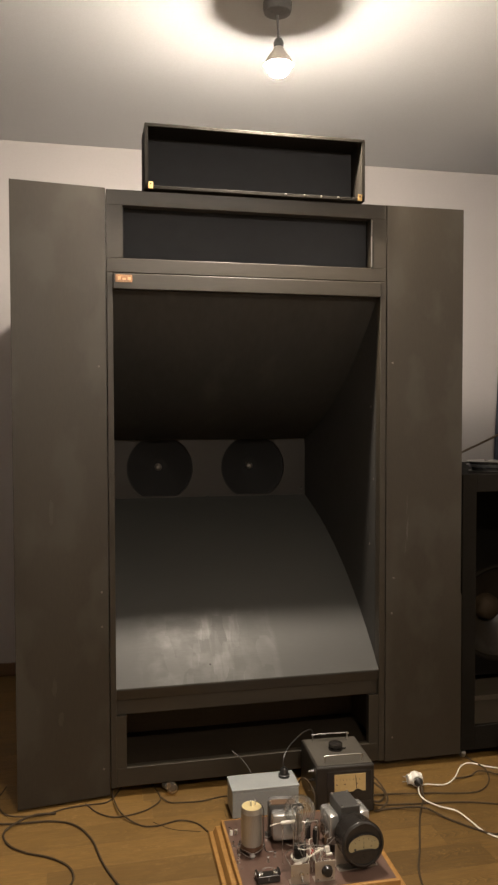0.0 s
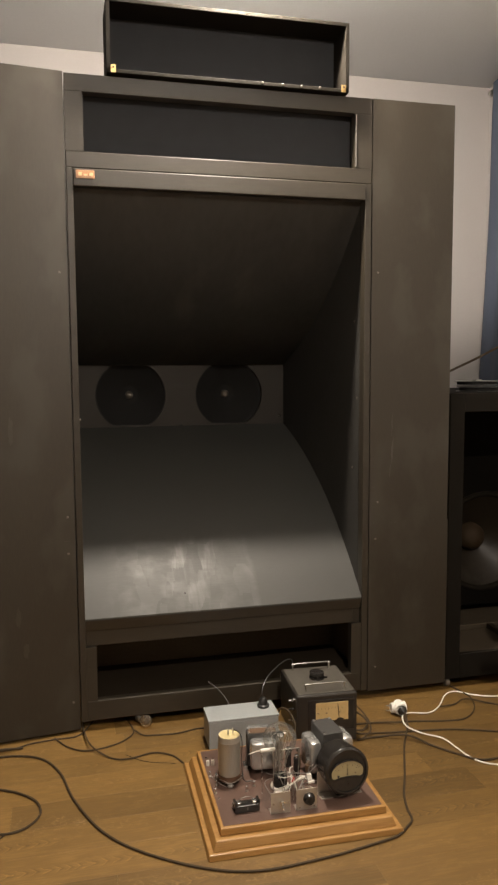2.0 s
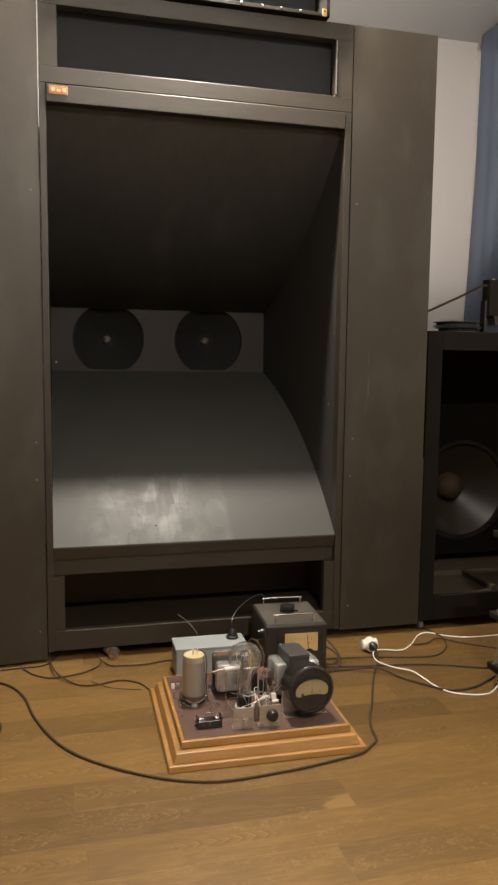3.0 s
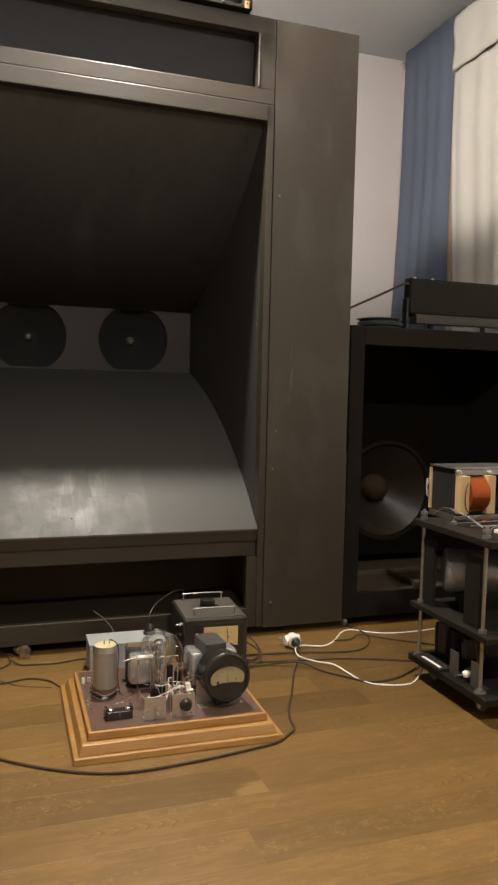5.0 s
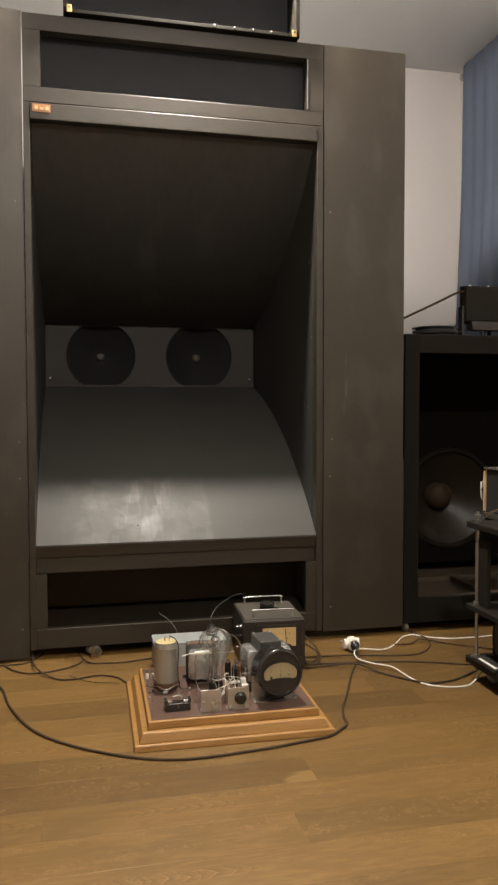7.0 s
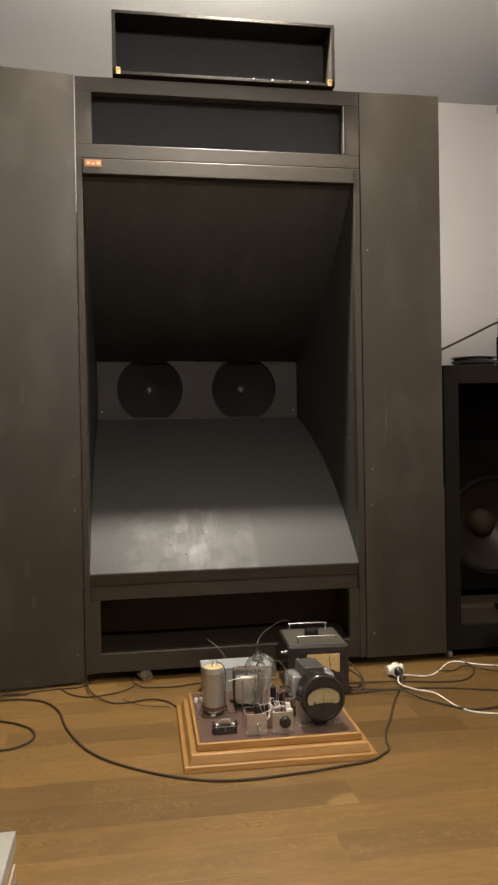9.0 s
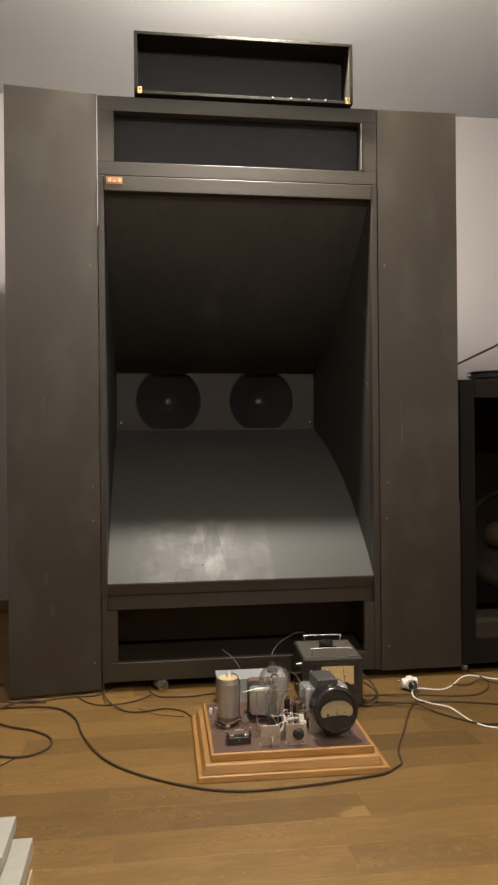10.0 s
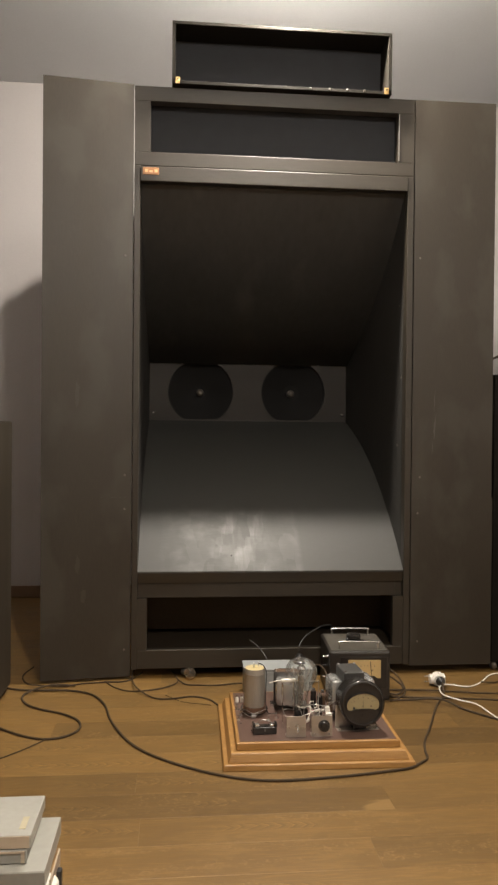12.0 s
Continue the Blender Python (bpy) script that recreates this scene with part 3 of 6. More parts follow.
# wings: the first stands with its outer edge turned a little forward
for z0, z1, x0, y0 in ((0.6643, TOP + 0.003, -0.318, 0.0), (0.012, 0.6642, -0.317, 0.0003)):
    bm = box(x0, 0, y0, 0.028, z0, z1)
    bmesh.ops.transform(bm, matrix=at(ML - 0.003, HF, 0) @ Matrix.Rotation(radians(7.0), 4, "Z"), verts=bm.verts)
    hp("wing_panel", bm, "veneer", label="black stained veneer side wing")
hp("wing_panel", box(MR + 0.003, WR1, HF, HF + 0.028, 0.6643, TOP), "veneer", label="black stained veneer side wing")
hp("wing_panel", box(MR + 0.003, WR1 + 0.004, HF + 0.0003, HF + 0.028, 0.03, 0.6642), "veneer", label="black stained veneer side wing")
# face frame
hp("stile", box(ML, 0.091, HF - 0.002, HF + 0.04, 0.035, 1.868, 0.002), "frame")
hp("stile", box(1.084, MR, HF - 0.002, HF + 0.04, 0.035, 1.868, 0.002), "frame")
hp("mouth_rail", box(0.091, 1.084, HF - 0.006, HF + 0.03, 1.811, 1.866, 0.003), "frame")
hp("frame_rail", box(ML, MR, HF, HF + 0.04, 2.102, TOP, 0.002), "frame")
hp("frame_rail", box(ML, MR, HF, HF + 0.04, 1.869, 1.919, 0.002), "frame")
hp("frame_stile", box(ML, 0.127, HF, HF + 0.04, 1.919, 2.102), "frame")
hp("frame_stile", box(1.046, MR, HF, HF + 0.04, 1.919, 2.102), "frame")
hp("slot_back", box(0.100, 1.073, HF + 0.060, HF + 0.072, 1.885, 2.128), "cloth", label="black cloth behind the top slot")
hp("slot_floor", box(0.100, 1.073, HF + 0.041, HF + 0.0595, 1.895, 1.905), "cloth")
hp("slot_roof", box(0.100, 1.073, HF + 0.041, HF + 0.0595, 2.116, 2.126), "cloth")
hp("slot_end", box(0.090, 0.0995, HF + 0.041, HF + 0.072, 1.885, 2.128), "cloth")
hp("slot_end", box(1.0735, 1.083, HF + 0.041, HF + 0.072, 1.885, 2.128), "cloth")
hp("edge_bead", box(1.0465, 1.050, HF - 0.003, HF + 0.001, 1.925, 2.098), "steel", label="bright metal edge strip")


def rise(u):
    return 0.568 * (1 - math.exp(-u / 0.75)) / (1 - math.exp(-1.0 / 0.75))


steps = [i / 24 * 1.03 for i in range(25)]
low = [(HF + u, 0.392 + rise(u)) for u in steps]
hp("horn_floor", extrude_profile(low + [(y, z - 0.006) for y, z in low[::-1]], 0.0915, 1.0835), "lippaint", label="smeared satin black curved lower horn surface", smooth=True)
high = [(HF + 0.032 + u, 1.811 - rise(u)) for u in steps[:-1]]
hp("horn_roof", extrude_profile(high + [(y, z + 0.018) for y, z in high[::-1]], 0.0915, 1.0835), "hornpaint", label="satin black curved upper horn surface", smooth=True)
hp("horn_cheek", box(0.072, 0.0905, HF + 0.041, HF + 1.03, 0.30, 1.86), "cheek")
hp("horn_cheek", box(1.0845, 1.106, HF + 0.041, HF + 1.03, 0.30, 1.86), "cheek")
# outer shell
hp("cabinet_side", box(ML, 0.0715, HF + 0.041, 4.06, 0.05, TOP), "frame")
hp("cabinet_side", box(1.1065, MR, HF + 0.041, 4.06, 0.05, TOP), "frame")
hp("cabinet_top", box(0.072, 1.106, HF + 0.041, 4.06, TOP - 0.022, TOP), "frame")
hp("cabinet_back", box(0.072, 1.106, 4.04, 4.06, 0.05, TOP - 0.023), "inner")
# plinth under the horn
hp("lip_nose", extrude_profile([(HF + 0.001, 0.3855), (HF + 0.012, 0.348), (HF + 0.034, 0.348), (HF + 0.034, 0.402)], 0.0915, 1.0835), "frame", label="dark undercut nosing below the horn lip")
hp("apron", box(0.091, 1.058, HF + 0.020, HF + 0.036, 0.292, 0.3475, 0.002), "frame")
hp("plinth_stile", box(0.091, 0.126, HF + 0.002, HF + 0.034, 0.104, 0.292), "frame")
hp("plinth_stile", box(1.046, 1.084, HF + 0.002, HF + 0.034, 0.104, 0.292), "frame")
hp("plinth_corner", box(1.0585, 1.084, HF + 0.022, HF + 0.036, 0.292, 0.3475), "frame")
hp("plinth_rail", box(0.091, 1.084, HF + 0.002, HF + 0.034, 0.036, 0.104, 0.002), "frame")
hp("plinth_shelf", box(0.0925, 1.083, HF + 0.035, 3.00, 0.084, 0.102), "shelf_dark", label="dark shelf inside the bottom opening")
hp("plinth_back", box(0.0925, 1.083, 3.001, 3.018, 0.06, 0.372), "plinth_inside")
for px in (0.0785, 1.0845):
    hp("plinth_end", box(px, px + 0.012, HF + 0.041, 3.018, 0.06, 0.299), "plinth_inside")
# baffle with two openings, and the cone drivers in them
bx0, bx1, bz0, bz1, rad = 0.0915, 1.0835, 0.945, 1.262, 0.162
bm = bmesh.new()
for cx, a0, a1 in ((0.345, bx0, 0.580), (0.812, 0.580, bx1)):
    cz, n = 1.108, 48
    rings = []
    for y in (3.70, 3.718):
        inner, outer = [], []
        for i in range(n):
            a = 2 * math.pi * i / n
            c, s = math.cos(a), math.sin(a)
            inner.append(bm.verts.new((cx + rad * c, y, cz + max(-0.138, min(0.138, rad * s)))))
            k = min(((a1 - cx) / c if c > 0 else (a0 - cx) / c) if abs(c) > 1e-6 else 9, ((bz1 - cz) / s if s > 0 else (bz0 - cz) / s) if abs(s) > 1e-6 else 9)
            outer.append(bm.verts.new((cx + k * c, y, cz + k * s)))
        rings.append((inner, outer))
    (i0, o0), (i1, o1) = rings
    for i in range(n):
        j = (i + 1) % n
        bm.faces.new((i0[i], i0[j], o0[j], o0[i]))
        bm.faces.new((i0[i], i0[j], i1[j], i1[i]))
hp("baffle", bm, "baffle", label="dark stained driver board")
for cx in (0.345, 0.812):
    w = hp("cone_driver", lathe([(0.175, -0.03), (0.175, 0.0), (0.158, 0.0), (0.148, -0.006), (0.05, -0.075), (0.035, -0.08), (0, -0.08)], at(cx, 3.722, 1.108, FRONT), 40, cap=False), "cone", label="black paper cone driver", smooth=True)
    hp("dust_cap", lathe([(0.019, -0.082), (0.018, -0.064), (0.013, -0.054), (0.006, -0.049), (0, -0.048)], at(cx, 3.722, 1.108, FRONT), 20), "dustcap", w, "small grey dust cap", smooth=True)
for sx in (0.113, 1.062):
    hp("screw", lathe([(0.007, 0), (0.007, 0.002), (0.004, 0.004), (0, 0.004)], at(sx, 3.70, 1.0, FRONT), 10), "steel", label="bright screw head")
# screws of the wings and cheeks
for sx, sz in ((1.135, 1.565), (1.143, 0.742), (1.136, 0.606), (1.140, 0.121)):
    bm = lathe([(0.004, 0), (0.004, 0.0008), (0.002, 0.0016), (0, 0.0016)], at(sx, HF, sz, FRONT), 10)
    hp("screw", bm, "dustcap", label="dull metal screw head")
for sx, sz in ((0.040, 1.54), (0.043, 0.745), (0.043, 0.622), (0.045, 0.11)):
    bm = lathe([(0.004, 0), (0.004, 0.0008), (0.002, 0.0016), (0, 0.0016)], at(sx, HF - 0.0035, sz, FRONT), 10)
    hp("screw", bm, "dustcap", label="dull metal screw head")
side_turn = Matrix.Rotation(radians(-90), 4, "Y")
for sy, sz in ((HF + 0.09, 1.40), (HF + 0.06, 1.12), (HF + 0.10, 0.86)):
    hp("screw", lathe([(0.005, 0), (0.005, 0.001), (0, 0.002)], at(1.0842, sy, sz, side_turn), 10), "dustcap", label="dull metal screw head")
# badge on the mouth rail: a plain gold plate with pale marks
badge = hp("badge", box(0.100, 0.158, HF - 0.009, HF - 0.006, 1.834, 1.860, 0.001), "badge", label="small brown gold badge plate")
for bx, bw, bh in ((0.108, 0.010, 0.011), (0.124, 0.012, 0.006), (0.142, 0.011, 0.010)):
    hp("badge_mark", box(bx, bx + bw, HF - 0.0105, HF - 0.009, 1.842, 1.842 + bh), "badge_mark", badge)
# pale scuffs on the wings
scuff_rnd = random.Random(4)
for sx, z0, z1, w0 in ((1.196, 0.985, 1.07, 0.0016), (1.197, 0.885, 0.965, 0.0034), (1.201, 0.93, 0.985, 0.0014), (1.190, 0.83, 0.88, 0.0012)):
    bm = bmesh.new()
    left, right = [], []
    for k in range(9):
        z = z0 + (z1 - z0) * k / 8
        wd = w0 * math.sin(math.pi * (k + 0.4) / 8.8) * scuff_rnd.uniform(0.5, 1.2)
        xx = sx + scuff_rnd.uniform(-0.0015, 0.0015) + 0.003 * (k / 8) ** 2
        left.append(bm.verts.new((xx - wd, HF - 0.0004, z)))
        right.append(bm.verts.new((xx + wd, HF - 0.0004, z)))
    for k in range(8):
        bm.faces.new((left[k], right[k], right[k + 1], left[k + 1]))
    hp("scuff", bm, "scuff", label="pale worn scuff in the black stain")
for sx, z0, z1, w0 in ((-0.194, 0.98, 1.08, 0.010), (-0.190, 0.39, 0.46, 0.009), (-0.168, 0.28, 0.34, 0.010), (-0.246, 0.33, 0.37, 0.006)):
    bm = bmesh.new()
    edge = [(sx + w0 * math.cos(k * 0.3) * scuff_rnd.uniform(0.55, 1.1), 0.5 * (z0 + z1) + 0.5 * (z1 - z0) * math.sin(k * 0.3) * scuff_rnd.uniform(0.75, 1.05)) for k in range(21)]
    bm.faces.new([bm.verts.new((x, -0.0004, z)) for x, z in edge])
    bmesh.ops.triangulate(bm, faces=bm.faces)
    bmesh.ops.transform(bm, matrix=at(ML - 0.003, HF, 0) @ Matrix.Rotation(radians(7.0), 4, "Z"), verts=bm.verts)
    hp("smudge", bm, "smudge", label="faint pale smudge in the black stain")
hp("dent", lathe([(0, 0), (0.0035, 0), (0.002, 0.0006), (0, 0.0008)], at(0.438, HF + 0.05, 0.392 + rise(0.05) + 0.0003, Matrix.Rotation(radians(45), 4, "X")), 10), "ink", label="tiny dark chip in the paint")
# castors
for cx, cy in ((0.13, 3.9), (1.05, 3.9), (-0.02, HF + 0.06)):
    c = hp("castor", box(cx - 0.018, cx + 0.018, cy - 0.014, cy + 0.02, 0.034, 0.042), "steel", label="pale castor under the cabinet")
    hp("castor_wheel", lathe([(0, -0.012), (0.014, -0.012), (0.0185, -0.007), (0.0185, 0.007), (0.014, 0.012), (0, 0.012)], at(cx, cy, 0.0185, Matrix.Rotation(radians(90), 4, "Y")), 18), "dustcap", c, smooth=True)
    hp("castor_fork", box(cx - 0.0165, cx - 0.0135, cy - 0.01, cy + 0.012, 0.012, 0.034), "steel", c)

bulb = thing("small_bulb", (0.286, 2.676, 0), "small brownish glass bulb lying by the cabinet foot", "bulb", rz=-58)
lying_bulb = Matrix.Rotation(radians(-90), 4, "Y") @ Matrix.Rotation(radians(0), 4, "X")
part("glass_body", lathe([(0, -0.021), (0.008, -0.0195), (0.016, -0.014), (0.0205, -0.004), (0.020, 0.006), (0.014, 0.016), (0.009, 0.022), (0, 0.022)], at(0, 0, 0.0208, lying_bulb), 24), "bulb_glass", bulb, "brownish round glass", smooth=True)
part("cap", lathe([(0, 0.0222), (0.0125, 0.0222), (0.0135, 0.025), (0.0135, 0.044), (0.011, 0.047), (0, 0.047)], at(0, 0, 0.0208, lying_bulb), 16), "zinc", bulb, "dull grey metal cap", smooth=True)

# ==== long tweeter box on the top ====
tb = thing("tweeter_box", (0.607, 2.662, TOP + 0.001), "long dark open-fronted tweeter box lying on the cabinet", "loudspeaker")
part("top_board", box(-0.404, 0.404, 0.0, 0.15, 0.214, 0.226, 0.002), "darkframe", tb)
part("bottom_board", box(-0.404, 0.404, 0.0, 0.15, 0.0, 0.012, 0.002), "darkframe", tb)
part("end_board", box(-0.404, -0.392, 0.0, 0.15, 0.0122, 0.2138), "darkframe", tb)
part("end_board", box(0.392, 0.404, 0.0, 0.15, 0.0122, 0.2138), "darkframe", tb)
part("back_panel", box(-0.392, 0.392, 0.120, 0.130, 0.0122, 0.2138), "cloth", tb, "matt dark recessed cloth panel")
for bx in (-0.384, 0.384):
    b = part("bracket", box(bx - 0.008, bx + 0.008, -0.003, -0.0005, 0.0, 0.024, 0.001), "brass", tb, "small brass corner bracket")
    part("bracket_screw", lathe([(0.003, 0), (0.003, 0.0015), (0, 0.002)], at(bx, -0.003, 0.016, FRONT), 8), "ink", b)
for bx in (0.10, 0.17, 0.235, 0.30):
    part("knob", lathe([(0.004, 0), (0.004, 0.004), (0, 0.006)], at(bx, -0.001, 0.008, FRONT), 10), "dustcap", tb, "tiny bright stud")

# ==== open-fronted woofer cabinet beside the horn ====
rc = thing("woofer_cabinet", (1.86, 2.70, 0), "black open-fronted woofer cabinet on castors", "loudspeaker")


def rp(name, bm, mat, parent=rc, label="", smooth=False):
    bmesh.ops.translate(bm, verts=bm.verts, vec=(-1.86, -2.70, 0))
    return part(name, bm, mat, parent, label, smooth)


RX0, RX1, RT = 1.436, 2.285, 1.134
rp("side_panel", box(RX0, RX0 + 0.022, 2.72, 3.40, 0.035, RT), "darkframe")
rp("side_panel", box(RX1 - 0.022, RX1, 2.72, 3.40, 0.035, RT), "darkframe")
rp("top_panel", box(RX0 + 0.022, RX1 - 0.022, 2.72, 3.40, RT - 0.022, RT), "darkframe")
rp("floor_panel", box(RX0 + 0.022, RX1 - 0.022, 2.72, 3.40, 0.108, 0.129), "rawboard", label="brown inner floor board")
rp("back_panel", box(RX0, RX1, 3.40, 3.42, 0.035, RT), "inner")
rp("front_stile", box(RX0, 1.495, 2.70, 2.72, 0.035, RT, 0.002), "darkframe")
rp("front_stile", box(2.226, RX1, 2.70, 2.72, 0.035, RT, 0.002), "darkframe")
rp("front_rail", box(1.495, 2.226, 2.70, 2.72, 1.064, RT, 0.002), "darkframe")
rp("front_rail", box(1.495, 2.226, 2.70, 2.72, 0.035, 0.130, 0.002), "darkframe")
bm = bmesh.new()
cx, cz, n, rings = 1.850, 0.455, 56, []
for y in (3.13, 3.15):
    inner, outer = [], []
    for i in range(n):
        a = 2 * math.pi * i / n
        c, s = math.cos(a), math.sin(a)
        k = min(((2.262 - cx) / c if c > 0 else (1.459 - cx) / c) if abs(c) > 1e-6 else 9, ((1.11 - cz) / s if s > 0 else (0.17 - cz) / s) if abs(s) > 1e-6 else 9)
        inner.append(bm.verts.new((cx + 0.226 * c, y, cz + 0.226 * s)))
        outer.append(bm.verts.new((cx + k * c, y, cz + k * s)))
    rings.append((inner, outer))
for i in range(n):
    j = (i + 1) % n
    bm.faces.new((rings[0][0][i], rings[0][0][j], rings[0][1][j], rings[0][1][i]))
    bm.faces.new((rings[0][0][i], rings[0][0][j], rings[1][0][j], rings[1][0][i]))
    bm.faces.new((rings[0][1][i], rings[0][1][j], rings[1][1][j], rings[1][1][i]))
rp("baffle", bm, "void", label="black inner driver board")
dr = rp("cone_driver", lathe([(0.2255, -0.012), (0.2255, 0.001), (0.202, -0.010), (0.075, -0.125), (0.05, -0.135), (0, -0.135)], at(cx, 3.128, cz, FRONT), 48, cap=False), "conegrey", label="large grey paper cone in a rim", smooth=True)
rp("surround", lathe([(0.2015, -0.009), (0.205, 0.002), (0.211, 0.007), (0.218, 0.0075), (0.2235, 0.004), (0.2257, 0.0015)], at(cx, 3.128, cz, FRONT), 48, cap=False), "inner", dr, "dark rolled cone rim", smooth=True)
rp("dust_cap", lathe([(0.062, -0.13), (0.060, -0.10), (0.048, -0.078), (0.026, -0.064), (0, -0.060)], at(cx, 3.128, cz, FRONT), 28), "capbrown", dr, "brown domed dust cap", smooth=True)
bm = box(1.756, 1.780, 2.7205, 2.9415, 0.1292, 0.1500, 0.0015)
rp("baffle_foot", box(1.46, 2.26, 2.942, 2.966, 0.1292, 0.150, 0.0015), "rawboard", label="brown rail under the driver board")
rp("brace", bm, "rawboard", label="brace on the inner floor")
for cxx, cyy in ((1.452, 2.722), (2.22, 2.76), (1.50, 3.35), (2.22, 3.35)):
    rp("castor_wheel", lathe([(0, -0.010), (0.012, -0.010), (0.0172, -0.006), (0.0172, 0.006), (0.012, 0.010), (0, 0.010)], at(cxx, cyy, 0.0172, Matrix.Rotation(radians(90), 4, "Y")), 16), "zinc", label="small bright castor wheel", smooth=True)

# ---- things on that cabinet ----
hornbox = thing("horn_tweeter", (2.005, 2.80, RT + 0.001), "black wide-mouthed horn tweeter standing on thin legs", "loudspeaker")
w = 0.275


def horn_shell(sections):
    """Joins upright rectangles (y, half width, low, high) into one skin."""
    bm = bmesh.new()
    rings = [[bm.verts.new((sx * hw, y, z)) for sx, z in ((-1, lo), (1, lo), (1, hi), (-1, hi))] for y, hw, lo, hi in sections]
    for a, c in zip(rings, rings[1:]):
        for i in range(4):
            bm.faces.new((a[i], a[(i + 1) % 4], c[(i + 1) % 4], c[i]))
    bm.faces.new(rings[0])
    bm.faces.new(rings[-1][::-1])
    return bm


part("horn_body", horn_shell([(0.20, 0.04, 0.10, 0.15), (0.12, 0.10, 0.085, 0.175), (0.05, w - 0.05, 0.072, 0.190), (0.002, w - 0.012, 0.068, 0.195), (0.0, w - 0.008, 0.064, 0.198), (0.0, w - 0.002, 0.061, 0.202), (0.003, w, 0.060, 0.204), (0.035, w, 0.058, 0.205), (0.10, w - 0.07, 0.070, 0.190), (0.20, 0.09, 0.085, 0.165), (0.30, 0.06, 0.09, 0.155)]), "inner", hornbox, "matt black horn body")
part("mouth_face", box(-w + 0.004, w - 0.004, -0.010, -0.0005, 0.066, 0.199, 0.004), "shelfpaint", hornbox, "dark grey front plate")
lipline = [(0.036 - 0.052 * math.sin(radians(9 * k)), 0.030 + 0.062 * math.cos(radians(9 * k))) for k in range(11)] + [(0.036, 0.030)]
part("lower_lip", extrude_profile(lipline, -w + 0.030, w - 0.02), "meterbox", hornbox, "dark curved lower lip", smooth=True)
for lx, ly, lr, lz in ((-0.175, 0.04, 0.0032, 0.034), (-0.162, 0.04, 0.0032, 0.034), (-0.149, 0.04, 0.0032, 0.034), (-0.136, 0.04, 0.0032, 0.034), (0.10, 0.04, 0.010, 0.034), (0.0, 0.28, 0.010, 0.095)):
    part("leg", rod((lx, ly, 0.0), (lx, ly, lz), lr), "plastic_black", hornbox)
part("end_bracket", box(-w - 0.010, -w - 0.0005, -0.004, 0.030, 0.0005, 0.125, 0.002), "bakelite", hornbox)
for k in (-0.24, -0.16, 0.02):
    part("stud", lathe([(0.006, 0), (0.006, 0.006), (0, 0.009)], at(k, 0.018, 0.2035), 10), "steel", hornbox, "small bright top stud")
for (rx, ry, rr, hh, rz_, m1, m2, lab) in ((1.636, 2.845, 0.088, 0.020, 0.001, "zinc", "tank", "grey and black film reel lying flat on the cabinet"), (1.630, 2.850, 0.090, 0.018, 0.0255, "tank", "zinc", "grey metal film reel lying on another reel")):
    reel = thing("tape_reel", (rx, ry, RT + rz_), lab, "reel", "film reels")
    part("flange", lathe([(0, 0), (rr - 0.002, 0), (rr, 0.0015), (rr - 0.002, 0.003), (0, 0.003)], n=40), m1, reel)
    part("winding", lathe([(0, 0.0032), (rr - 0.014, 0.0032), (rr - 0.014, hh - 0.0035), (0, hh - 0.0035)], n=36), "lamination", reel, "dark wound tape")
    part("flange", lathe([(0, hh - 0.003), (rr - 0.002, hh - 0.003), (rr, hh - 0.0015), (rr - 0.002, hh), (0, hh)], n=40), m2, reel)
    part("hub", lathe([(0, hh + 0.0002), (0.018, hh + 0.0002), (0.018, hh + 0.004), (0, hh + 0.004)], n=20), "steel", reel)
for k, (px, py, pw, pd) in enumerate(((1.86, 2.96, 0.09, 0.05), (2.02, 2.92, 0.10, 0.06))):
    sheet = thing("paper_sheet", (px, py, RT + 0.001), "pale paper lying under the horn tweeter", "paper")
    part("leaf", box(-pw, pw, -pd, pd, 0, 0.005), "whitebox", sheet)
tagged(part("speaker_wire", sweep([(1.34, 2.86, 1.143), (1.45, 2.84, 1.192), (1.60, 2.815, 1.262), (1.70, 2.808, 1.310), (1.735, 2.806, 1.318)], 0.0045), "cable_black", smooth=True), "thin black speaker wire running to the horn tweeter", "cable")

# ==== dark cabinet at the other side ====
lc = thing("side_cabinet", (-0.70, 2.25, 0), "tall plain black loudspeaker cabinet seen from its side", "loudspeaker")
part("cabinet_body", box(-0.34, 0.362, -0.40, 0.352, 0.024, 0.934, 0.004), "veneer", lc)
part("plinth", box(-0.32, 0.345, -0.38, 0.335, 0.0, 0.023), "inner", lc)

